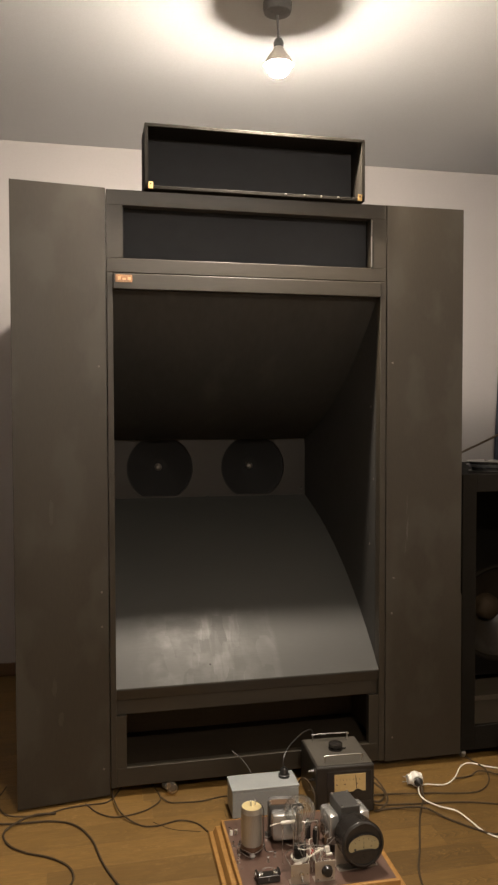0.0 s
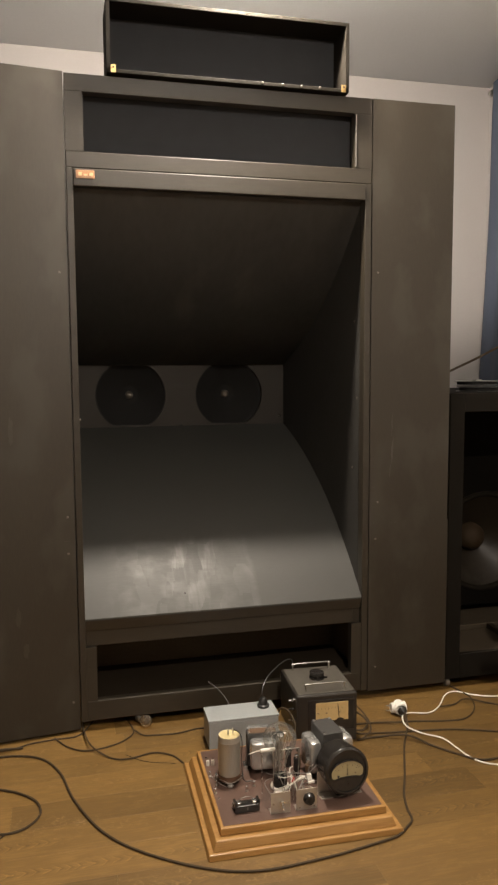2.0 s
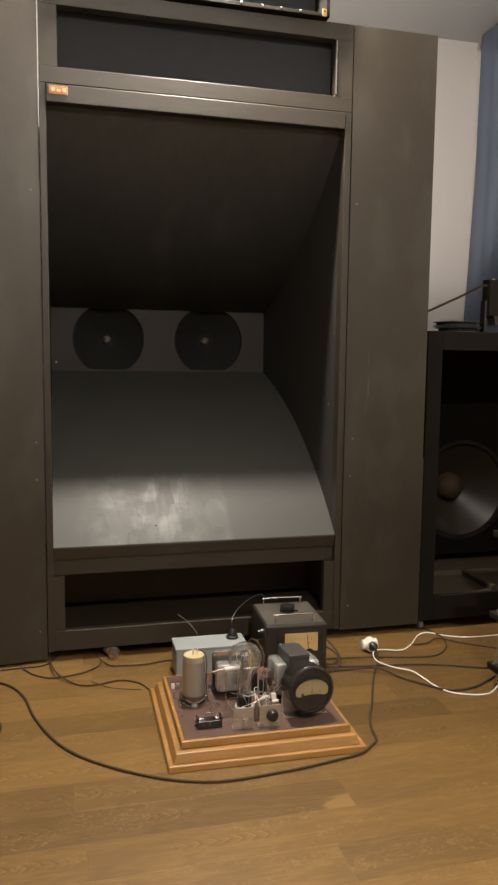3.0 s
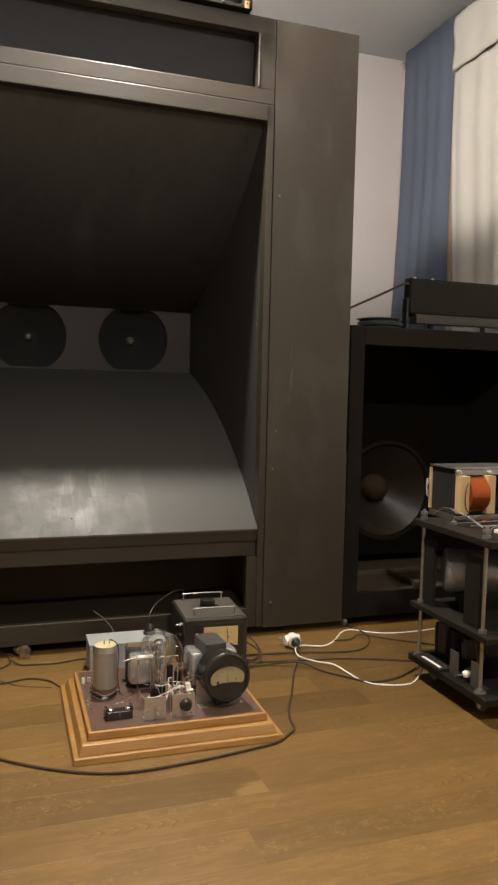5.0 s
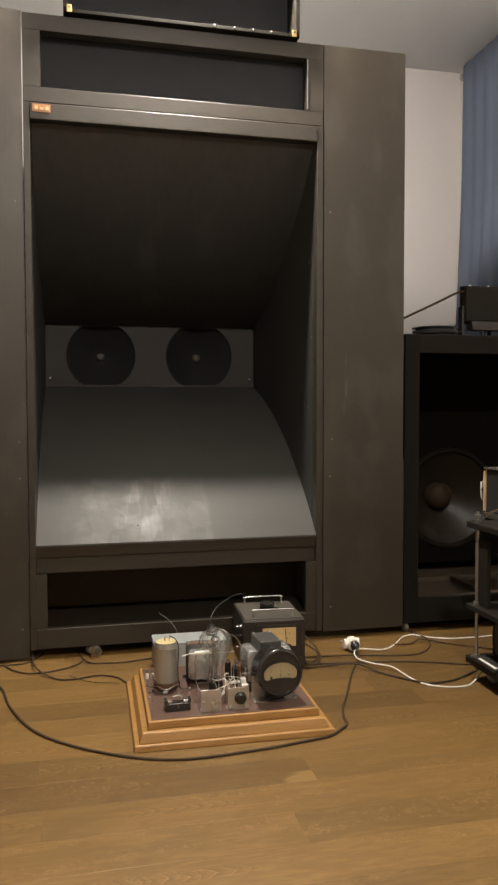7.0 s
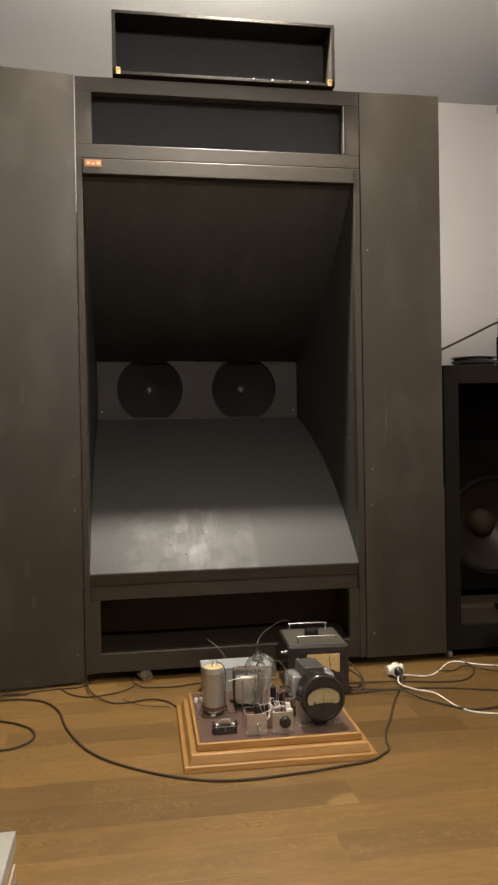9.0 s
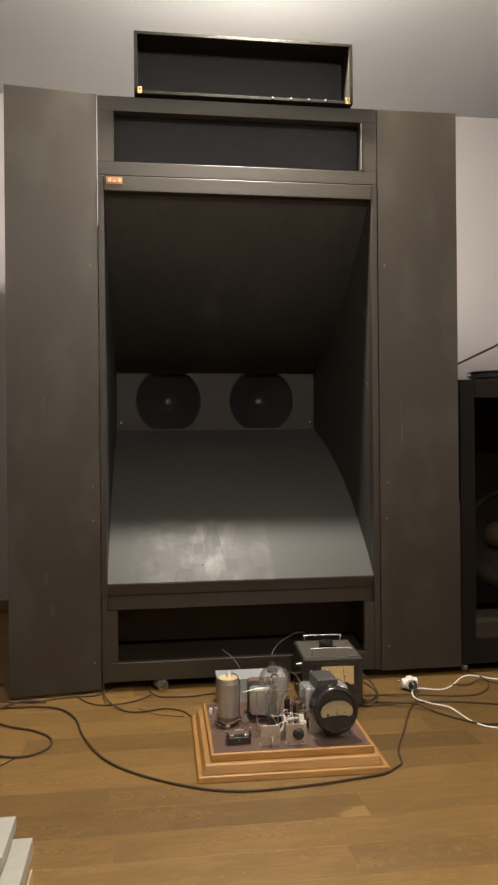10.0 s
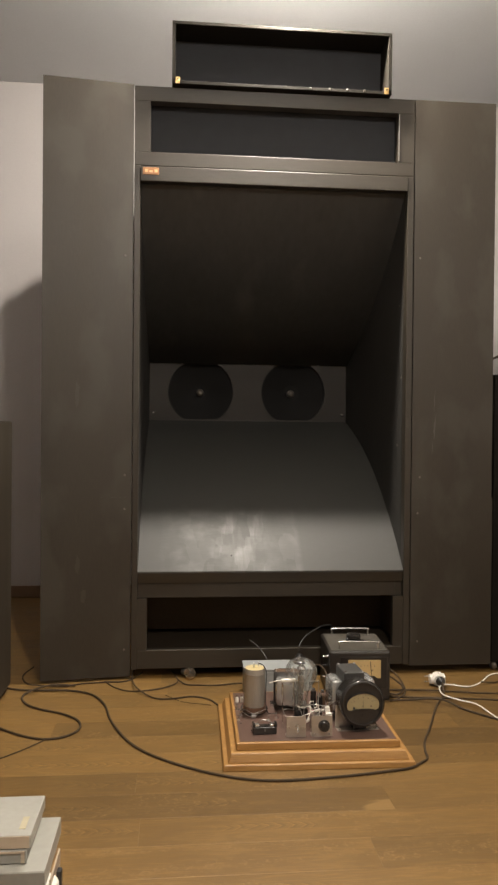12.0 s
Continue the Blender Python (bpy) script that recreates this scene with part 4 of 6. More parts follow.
# ==== curtains ====
def curtain(name, x, y0, y1, z0, z1, depth, folds, mat, label, seed, flare=0.0):
    rnd = random.Random(seed)
    ph, am = [rnd.uniform(0, 6.28) for _ in range(4)], [rnd.uniform(0.6, 1.2) for _ in range(4)]
    bm = bmesh.new()
    nu, nv = folds * 10, 14
    grid = []
    for i in range(nu + 1):
        u = i / nu
        col = []
        for j in range(nv + 1):
            v = j / nv
            s = math.sin(2 * math.pi * folds * u + ph[0] + 2.2 * math.sin(4.3 * u + ph[1])) * am[0] + 0.4 * math.sin(2 * math.pi * folds * 0.43 * u + ph[2] + 1.4 * v)
            col.append(bm.verts.new((x - 0.5 * depth * s * (0.55 + 0.45 * (1 - v)), min(4.085, y0 + (y1 + flare * max(0.0, 2.1 - z0 - (z1 - z0) * v) - y0) * u + 0.006 * math.sin(9 * v + 7 * u)), z0 + (z1 - z0) * v)))
        grid.append(col)
    for i in range(nu):
        for j in range(nv):
            bm.faces.new((grid[i][j], grid[i + 1][j], grid[i + 1][j + 1], grid[i][j + 1]))
    ob = part(name, bm, mat, smooth=True)
    so = ob.modifiers.new("cloth thickness", "SOLIDIFY")
    so.thickness = 0.0015
    return tagged(ob, label, "curtain")


curtain("curtain", 2.372, 3.43, 4.008, 0.03, 2.778, 0.013, 4, "curtain_blue", "slate blue full-length curtain hanging in folds", 3, 0.085)
curtain("curtain", 2.345, 2.05, 3.478, 0.03, 2.715, 0.026, 12, "curtain_white", "cream white full-length curtain hanging in soft folds", 8, -0.065)
curtain("curtain", 2.360, 3.34, 3.503, 0.03, 2.40, 0.006, 1, "lining", "narrow tan curtain lining showing beside the white curtain", 5)
curtain("curtain_valance", 2.326, 2.05, 3.47, 2.47, 2.725, 0.012, 8, "curtain_white", "cream white gathered valance over the curtain", 12)
rail = thing("curtain_rail", (2.402, 3.0, 2.742), "thin dark curtain rail with a round end", "curtain rail")
part("pole", rod((0, -1.2, 0), (0, 1.045, 0), 0.010, 12), "plastic_black", rail, smooth=True)
part("finial", lathe([(0, 0), (0.014, 0.0), (0.020, 0.012), (0.016, 0.026), (0, 0.030)], at(-0.006, 1.045, 0, Matrix.Rotation(radians(-90), 4, "X")), 16), "steel", rail, smooth=True)
for k in (-1.0, 0.0, 1.0):
    part("wall_bracket", box(-0.006, 0.017, k - 0.008, k + 0.008, 0.010, 0.020), "plastic_black", rail)

# ==== rack of valve gear ====
rack = thing("equipment_rack", (1.62, 2.02, 0), "three-tier rack of dark boards on bright threaded posts", "rack")
PX0, PX1, PY0, PY1 = 1.425, 1.815, 1.820, 2.212


def kp(name, bm, mat, parent=rack, label="", smooth=False):
    bmesh.ops.translate(bm, verts=bm.verts, vec=(-1.62, -2.02, 0))
    return part(name, bm, mat, parent, label, smooth)


for z0, z1 in ((0.052, 0.074), (0.222, 0.240), (0.480, 0.500)):
    kp("shelf_board", box(PX0, PX1, PY0, PY1, z0, z1, 0.003), "shelfpaint")
for px in (1.446, 1.78):
    for py in (1.872, 2.182):
        p = kp("post", rod((px, py, 0.030), (px, py, 0.532), 0.0054), "zinc", smooth=True)
        for z in (0.077, 0.243, 0.503, 0.518):
            kp("nut", lathe([(0, 0), (0.0125, 0), (0.0125, 0.009), (0, 0.009)], at(px, py, z - 0.0028), 6), "zinc", p)
        kp("washer", lathe([(0, 0), (0.017, 0), (0.017, 0.002), (0, 0.002)], at(px, py, 0.0742), 16), "zinc", p)
        kp("foot_wheel", lathe([(0, -0.009), (0.017, -0.009), (0.0205, -0.005), (0.0205, 0.005), (0.017, 0.009), (0, 0.009)], at(px + (0.04 if px < 1.6 else -0.03), py + (0.045 if py < 2.0 else -0.03), 0.0205, Matrix.Rotation(radians(90), 4, "Y")), 16), "dustcap", p, smooth=True)
        kp("foot_stem", rod((px + (0.04 if px < 1.6 else -0.03), py + (0.045 if py < 2.0 else -0.03), 0.038), (px + (0.04 if px < 1.6 else -0.03), py + (0.045 if py < 2.0 else -0.03), 0.053), 0.006), "dustcap", p)

choke = thing("mains_choke", (1.620, 2.14, 0.501), "large open choke with orange copper winding on plywood bobbin", "transformer")
part("core_leg", box(-0.095, -0.001, 0.004, 0.128, 0.018, 0.156, 0.002), "lamination", choke, "black laminated core leg")
part("core_leg", box(0.118, 0.20, 0.004, 0.128, 0.018, 0.156, 0.002), "lamination", choke, "black laminated core leg")
part("core_yoke", box(-0.001, 0.118, 0.075, 0.128, 0.018, 0.156, 0.002), "lamination", choke)
part("top_clamp", box(-0.103, 0.208, -0.006, 0.130, 0.1565, 0.163, 0.0015), "zinc", choke, "bright steel top clamp")
part("clamp_lip", box(-0.101, 0.206, -0.0065, -0.003, 0.140, 0.156), "zinc", choke)
part("bottom_clamp", box(-0.103, 0.208, -0.012, 0.130, 0.0, 0.016, 0.002), "steel", choke)
for bx in (-0.09, 0.02, 0.19):
    part("clamp_bolt", lathe([(0, 0), (0.008, 0), (0.008, 0.006), (0.004, 0.0065), (0.004, 0.014), (0, 0.014)], at(bx, -0.007, 0.149, FRONT), 6), "steel", choke)
part("bobbin_flange", box(-0.094, -0.064, -0.030, 0.0035, 0.022, 0.139, 0.002), "ply", choke, "pale plywood bobbin flange")
part("bobbin_flange", box(0.001, 0.030, -0.030, 0.0035, 0.022, 0.139, 0.002), "ply", choke, "pale plywood bobbin flange")
coil = [(0.0, 0.024)] + [(-0.006 - 0.040 * math.sin(math.pi * k / 16) ** 0.7, 0.024 + 0.112 * k / 16) for k in range(17)] + [(0.0, 0.136)]
part("winding", extrude_profile(coil, -0.0638, 0.0005), "copper", choke, "orange enamelled copper winding", smooth=True)
part("lead", sweep([(-0.07, -0.031, 0.12), (-0.082, -0.035, 0.09), (-0.08, -0.034, 0.05), (-0.07, -0.034, 0.03), (-0.06, -0.036, 0.035)], 0.0016, 6), "plastic_black", choke)
part("side_board", box(-0.100, -0.02, 0.1285, 0.138, 0.02, 0.15), "ply", choke)
for k in range(3):
    part("lead", sweep([(-0.096, 0.139, 0.115 - 0.006 * k), (-0.106, 0.140, 0.112 - 0.009 * k), (-0.110, 0.136, 0.095 - 0.009 * k), (-0.105, 0.140, 0.078 - 0.009 * k), (-0.096, 0.140, 0.072 - 0.009 * k)], 0.0010, 6), "cable_white", choke, "pale looped lead")
for k, pts in enumerate((((1.452, 2.15, 0.520), (1.47, 2.11, 0.545), (1.49, 2.04, 0.535), (1.52, 1.99, 0.506)), ((1.50, 2.02, 0.506), (1.56, 1.98, 0.512), (1.62, 2.00, 0.515), (1.70, 1.96, 0.507)), ((1.49, 2.07, 0.506), (1.54, 2.03, 0.514), (1.63, 2.05, 0.512), (1.70, 2.03, 0.507)))):
    tagged(part("hookup_wire", sweep(pts, 0.0032 if k == 0 else 0.0016), "steel" if k == 0 else "zinc", smooth=True), "bright hookup wire lying on the rack's top board", "wire")
top_rnd = random.Random(9)
for k in range(9):
    ax, ay = top_rnd.uniform(1.49, 1.66), top_rnd.uniform(1.90, 2.10)
    turn_, ln = top_rnd.uniform(-0.7, 0.7), top_rnd.uniform(0.05, 0.12)
    pts = [(ax + ln * f * math.cos(turn_), ay + ln * f * math.sin(turn_) + 0.008 * math.sin(5 * f + k), 0.502 + hgt) for f, hgt in ((0, 0.0), (0.3, top_rnd.uniform(0.004, 0.018)), (0.7, top_rnd.uniform(0.003, 0.014)), (1, 0.0))]
    tagged(part("hookup_wire", sweep(pts, 0.0013, 6), "zinc" if k % 3 else "copper", smooth=True), "short bare wire lying on the rack's top board", "wire", "loose wires on the rack")
for k, (bx, by) in enumerate(((1.475, 2.075), (1.53, 1.93), (1.60, 1.90), (1.70, 1.92))):
    term = thing("terminal_clip", (bx, by, 0.501), "small bright screw terminal on the rack's top board", "terminal")
    part("block", box(-0.012, 0.012, -0.008, 0.008, 0, 0.010, 0.001), "ceramic" if k % 2 else "steel", term)
    part("screw", lathe([(0, 0), (0.005, 0), (0.005, 0.006), (0, 0.006)], at(0, 0, 0.0102), 8), "steel", term)

can = thing("oil_capacitor", (1.590, 2.075, 0.241), "large dull zinc cylindrical capacitor lying on the rack's middle board", "capacitor")
across = Matrix.Rotation(radians(-27), 4, "Z") @ Matrix.Rotation(radians(90), 4, "Y")
part("can", lathe([(0, -0.115), (0.058, -0.115), (0.064, -0.110), (0.065, -0.104), (0.065, -0.06), (0.0662, -0.056), (0.065, -0.052), (0.065, 0.13), (0.060, 0.137), (0, 0.137)], at(0, 0, 0.112, across), 36), "tank", can, smooth=True)
for k in (-0.06, 0.09):
    bm = box(k - 0.012, k + 0.012, -0.05, 0.05, 0.0, 0.052, 0.003)
    bmesh.ops.rotate(bm, verts=bm.verts, matrix=Matrix.Rotation(radians(-27), 3, "Z"))
    part("saddle", bm, "shelfpaint", can)
for k, (y0, y1, h) in enumerate(((2.125, 2.196, 0.205), (1.900, 1.965, 0.196))):
    bd = thing("support_board", (1.452, 0.5 * (y0 + y1), 0.241), "upright dark board standing between the rack's tiers", "board")
    part("upright", box(-0.004, 0.008, -0.5 * (y1 - y0), 0.5 * (y1 - y0), 0, h, 0.0015), "shelfpaint", bd)
    part("foot_batten", box(0.0085, 0.022, -0.4 * (y1 - y0), 0.4 * (y1 - y0), 0, 0.014, 0.001), "shelfpaint", bd)
tr3 = thing("mains_transformer", (1.60, 2.08, 0.075), "black potted mains transformer on the rack's bottom board", "transformer")
part("core", box(-0.10, 0.06, 0.0, 0.10, 0.0, 0.100, 0.004), "lamination", tr3)
part("bell", box(-0.085, 0.045, -0.045, -0.0005, 0.006, 0.09, 0.021), "plastic_black", tr3)
part("bell", box(-0.085, 0.045, 0.1005, 0.14, 0.006, 0.09, 0.019), "plastic_black", tr3)
part("lug", box(-0.115, -0.1005, 0.02, 0.06, 0.02, 0.115, 0.003), "plastic_black", tr3)
strip = thing("terminal_strip", (1.455, 2.05, 0.075), "dark terminal strip with a white paper label", "terminal strip")
part("strip_base", box(-0.035, 0.012, -0.02, 0.115, 0.0, 0.008), "plastic_black", strip)
part("label_paper", box(-0.027, -0.017, -0.006, 0.090, 0.0083, 0.0093), "plastic_white", strip, "white paper label")
for k in range(5):
    part("strip_screw", lathe([(0, 0), (0.004, 0), (0.004, 0.005), (0, 0.006)], at(0.0, 0.0 + 0.022 * k, 0.0082), 8), "steel", strip)
for k, by in enumerate((2.000, 1.900)):
    plate = thing("bracket_plate", (1.46, by, 0.075), "dark grey upright metal bracket on the rack", "bracket")
    part("upright", box(-0.012, -0.009, -0.020, 0.020, 0.0, 0.072, 0.001), "coregrey", plate)
    part("foot", box(-0.009, 0.022, -0.020, 0.020, 0.0, 0.003), "coregrey", plate)
ins = thing("feedthrough_insulator", (1.456, 1.952, 0.075), "white ceramic insulator with a bright terminal pin", "insulator")
turn = Matrix.Rotation(radians(-90), 4, "Y")
part("body", lathe([(0, -0.01), (0.009, -0.01), (0.0110, 0.0), (0.009, 0.007), (0.005, 0.011), (0, 0.011)], at(0, 0, 0.0195, turn), 20), "ceramic", ins, smooth=True)
part("pin", lathe([(0, 0.0112), (0.0045, 0.0112), (0.0045, 0.022), (0.0026, 0.036), (0, 0.038)], at(0, 0, 0.0195, turn), 12), "steel", ins)
part("collar", lathe([(0, -0.024), (0.019, -0.024), (0.019, -0.0102), (0, -0.0102)], at(0, 0, 0.0195, turn), 20), "plastic_black", ins)
tagged(part("hookup_wire", sweep([(1.48, 1.945, 0.095), (1.50, 1.96, 0.13), (1.52, 2.0, 0.16)], 0.002, 6), "red", smooth=True), "short red hookup wire", "wire")

# ==== wooden base board with the valve circuit ====
BZ = 0.061
base = thing("base_board", (0.6290, 2.14, 0), "stepped light oak plinth with a purple brown top panel", "board", rz=-1.2)


def tier(x0, x1, y0, y1, z0, z1, slope):
    bm = box(x0, x1, y0, y1, z0, z1)
    for v in bm.verts:
        if v.co.z > z1 - 1e-5:
            v.co.x += slope if v.co.x < 0 else -slope
            v.co.y += slope if v.co.y < 0 else -slope
    bmesh.ops.bevel(bm, geom=bm.edges[:], offset=0.0025, segments=2, affect="EDGES", profile=0.5)
    return bm


part("lower_step", tier(-0.264, 0.262, -0.234, 0.234, 0.0, 0.016, 0.003), "oakedge", base)
part("middle_step", tier(-0.250, 0.246, -0.222, 0.225, 0.0162, 0.040, 0.009), "oakedge", base)
part("top_frame", tier(-0.226, 0.227, -0.196, 0.212, 0.0402, 0.0600, 0.001), "oakedge", base)
part("top_panel", box(-0.216, 0.217, -0.186, 0.202, 0.0602, 0.0610), "panel", base, "purple brown hardboard panel")
for k in range(3):
    part("panel_screw", lathe([(0.003, 0), (0.003, 0.001), (0, 0.0016)], at(-0.205, -0.06 + 0.11 * k, 0.0611), 8), "steel", base)

cap = thing("electrolytic_capacitor", (0.470, 2.168, BZ), "tall grey can capacitor with a cream resin top", "capacitor")
part("can", lathe([(0, 0.004), (0.028, 0.004), (0.0298, 0.007), (0.0311, 0.030), (0.0318, 0.065), (0.0318, 0.090), (0.0310, 0.118), (0.0322, 0.121), (0.031, 0.124), (0.031, 0.134), (0.0302, 0.1365), (0.0295, 0.1362), (0.029, 0.1345), (0, 0.1345)], n=36), "greycan", cap, smooth=True)
part("resin_top", lathe([(0, 0.1347), (0.0289, 0.1347), (0.0287, 0.1362), (0, 0.1366)], n=28), "cream", cap, "cream resin top")
part("ring_clamp", lathe([(0.0312, 0.010), (0.034, 0.010), (0.034, 0.024), (0.0312, 0.024), (0.0312, 0.010)], n=36, cap=False), "clampbrown", cap, "brown ring clamp")
for a in (20, 140, 260):
    c, s = math.cos(radians(a)), math.sin(radians(a))
    part("clamp_foot", box(0.036 * c - 0.007, 0.036 * c + 0.007, 0.036 * s - 0.007, 0.036 * s + 0.007, 0.0, 0.0095, 0.002), "steel", cap)
for rr, zz, a0 in ((0.044, 0.008, 0.3), (0.040, 0.016, 2.0)):
    part("base_wire", sweep([(rr * math.cos(a0 + 0.5 * k), rr * math.sin(a0 + 0.5 * k), zz + 0.004 * math.sin(2.1 * k)) for k in range(10)], 0.0009, 6, 3), "steel", cap, "bare wire bent round the base", smooth=True)
part("tag", box(-0.004, -0.001, -0.006, 0.006, 0.139, 0.150), "steel", cap)
part("tag", box(0.010, 0.012, -0.004, 0.004, 0.139, 0.153), "steel", cap)
part("lead", sweep([(0.011, 0, 0.150), (0.026, -0.012, 0.144), (0.034, -0.016, 0.12), (0.031, -0.022, 0.06), (0.036, -0.03, 0.012), (0.06, -0.03, 0.006)], 0.0014, 6), "plastic_black", cap)

for k, (lx, ly) in enumerate(((0.425, 2.262), (0.440, 2.262))):
    pl = thing("pilot_lamp", (lx, ly, BZ), "small white ceramic pilot insulator", "insulator", "pair of insulators")
    part("body", lathe([(0, 0), (0.0055, 0), (0.0055, 0.010), (0.0042, 0.015), (0, 0.016)], n=14), "ceramic", pl, smooth=True)
    part("screw", lathe([(0, 0.0162), (0.002, 0.0162), (0.002, 0.020), (0, 0.020)], n=8), "steel", pl)
for k, (lx, ly) in enumerate(((0.420, 2.20), (0.428, 2.15), (0.418, 2.11), (0.505, 2.10), (0.53, 2.12), (0.45, 2.03))):
    pin = thing("solder_post", (lx, ly, BZ), "small bright solder post on the board", "terminal", "solder posts")
    part("pin", lathe([(0, 0), (0.0045, 0), (0.0045, 0.003), (0.002, 0.004), (0.002, 0.012), (0.0035, 0.013), (0.0035, 0.015), (0, 0.016)], n=10), "steel", pin)

fuse = thing("fuse_holder", (0.483, 2.014, BZ), "black bakelite holder with bright spring clips", "fuse holder")
part("block", box(-0.033, 0.033, -0.014, 0.014, 0, 0.020, 0.002), "bakelite", fuse)
for s in (-0.021, 0.021):
    part("clip", box(s - 0.006, s + 0.006, -0.008, 0.008, 0.0202, 0.026, 0.001), "steel", fuse)
    part("end_wall", box(s * 1.5 - 0.003, s * 1.5 + 0.003, -0.013, 0.013, 0.0202, 0.028), "bakelite", fuse)
part("wire_bow", sweep([(-0.022, 0, 0.026), (-0.014, 0, 0.034), (0, 0, 0.037), (0.014, 0, 0.034), (0.022, 0, 0.026)], 0.001, 6), "steel", fuse)
part("middle_tab", box(-0.002, 0.002, -0.0150, -0.0142, 0.008, 0.017), "coregrey", fuse)

tube = thing("valve_tube", (0.600, 2.100, BZ), "clear balloon-shaped glass radio valve with nickel electrodes", "valve")
outer = [(r, z * 1.09) for r, z in [(0.013, 0.030), (0.0175, 0.036), (0.0180, 0.055), (0.0205, 0.074), (0.0290, 0.092), (0.0405, 0.107), (0.0462, 0.120), (0.0470, 0.131), (0.0440, 0.145), (0.0350, 0.158), (0.0195, 0.1663), (0, 0.169)]]
part("envelope", lathe(outer, n=40, cap=False), "glass", tube, "clear balloon-shaped glass", smooth=True)
part("valve_base", lathe([(0, 0.006), (0.020, 0.006), (0.0205, 0.010), (0.0205, 0.030), (0.018, 0.0335), (0.0195, 0.036), (0.0195, 0.0362), (0, 0.0362)], n=28), "bakelite", tube, "black bakelite base", smooth=True)
part("socket", lathe([(0, 0), (0.026, 0), (0.027, 0.002), (0.026, 0.0058), (0, 0.0058)], n=28), "ceramic", tube)
part("glass_stem", lathe([(0, 0.0365), (0.007, 0.0365), (0.005, 0.06), (0.004, 0.075), (0.008, 0.078), (0, 0.079)], n=16), "glass", tube)
part("anode", box(-0.008, 0.008, -0.005, 0.005, 0.080, 0.132, 0.002), "zinc", tube, "bright metal anode")
for k in range(6):
    c, s = math.cos(radians(20 + 60 * k)), math.sin(radians(20 + 60 * k))
    part("filament_wire", sweep([(0.006 * c, 0.006 * s, 0.079), (0.014 * c, 0.014 * s, 0.110), (0.027 * c, 0.027 * s, 0.146), (0.022 * c, 0.022 * s, 0.158), (0.012 * c, 0.012 * s, 0.160)], 0.0008, 6), "steel", tube, smooth=True)
for s in (-0.010, 0.010):
    part("support_wire", rod((s * 0.7, 0, 0.078), (s, 0, 0.148), 0.0011, 6), "steel", tube)
part("getter_cup", lathe([(0, 0.148), (0.010, 0.148), (0.013, 0.153), (0.009, 0.160), (0, 0.162)], n=16), "chrome", tube)

for k, (bx, bw) in enumerate(((0.567, 0.027), (0.639, 0.029))):
    br = thing("control_bracket", (bx, 1.978, BZ), "small aluminium angle plate carrying a " + ("toggle switch" if k == 0 else "black knob"), "bracket")
    part("face_plate", box(-bw, bw, -0.0015, 0.0, 0, 0.058, 0.0006), "aluminium", br)
    part("foot", box(-bw, bw, 0.0002, 0.026, 0, 0.0015), "aluminium", br)
    for s in (-0.020, 0.020):
        part("face_screw", lathe([(0.0025, 0), (0.0025, 0.0012), (0, 0.0018)], at(s, -0.0015, 0.008 if k else 0.028, FRONT), 8), "steel", br)
    if k == 0:
        part("switch_body", box(-0.013, 0.013, 0.001, 0.028, 0.016, 0.048, 0.004), "aluminium", br)
        part("bush", lathe([(0.0065, 0), (0.0065, 0.007), (0, 0.007)], at(0.003, -0.0015, 0.030, FRONT), 12), "steel", br)
        part("toggle", rod((0.003, -0.008, 0.030), (0.002, -0.022, 0.020), 0.0026, 10), "chrome", br, smooth=True)
    else:
        part("pot_body", lathe([(0, -0.018), (0.014, -0.018), (0.014, -0.0005), (0, -0.0005)], at(0.004, -0.0002, 0.032, FRONT), 20), "steel", br)
        kn = part("knob", lathe([(0.0165, 0), (0.016, 0.004), (0.0125, 0.012), (0.010, 0.013), (0, 0.013)], at(0.006, -0.0018, 0.030, FRONT), 28), "bakelite", br, "black round knob", smooth=True)
        part("knob_rib", box(-0.002 + 0.006, 0.002 + 0.006, -0.018, -0.015, 0.020, 0.042), "bakelite", kn)

def small_transformer(at_xyz, w, d, h, bell, core_mat, bell_mat, label, rz=0.0, drop=0.008):
    t = thing("output_transformer", at_xyz, label, "transformer", rz=rz)
    part("core", box(-w / 2, w / 2, -d / 2, d / 2, 0.008, h, 0.003), core_mat, t)
    for s in (-1, 1):
        bm = box(-bell, bell, -d / 2 + 0.005, d / 2 - 0.005, 0.016, h - drop, min(0.012, bell * 0.8))
        bmesh.ops.translate(bm, verts=bm.verts, vec=(s * (w / 2 + bell + 0.0004), 0, 0))
        part("end_bell", bm, bell_mat, t, "bright nickel end bell", smooth=True)
        for e in (-1, 1):
            part("mounting_foot", box(s * (w / 2 - 0.006) - 0.006, s * (w / 2 - 0.006) + 0.006, e * (d / 2 + 0.004) - 0.006, e * (d / 2 + 0.004) + 0.006, 0, 0.0078), "steel", t)
    for s in (-1, 1):
        for e in (-1, 1):
            part("core_screw", lathe([(0, 0), (0.004, 0), (0.003, 0.003), (0, 0.003)], at(s * (w / 2 - 0.006), e * (d / 2 - 0.007), h), 8), "steel", t)
    return t


upright = small_transformer((0.580, 2.225, BZ), 0.030, 0.090, 0.106, 0.024, "coregrey", "nickel", "upright output transformer with nickel bells and grey core", 84)
part("top_paper", box(-0.0145, 0.0145, -0.040, 0.040, 0.1062, 0.1078, 0.0004), "corebrown", upright, "brown fish paper strip")
small_transformer((0.757, 2.150, BZ), 0.062, 0.094, 0.135, 0.018, "coregrey", "nickel", "output transformer with nickel end bells and grey core", 4, 0.024)

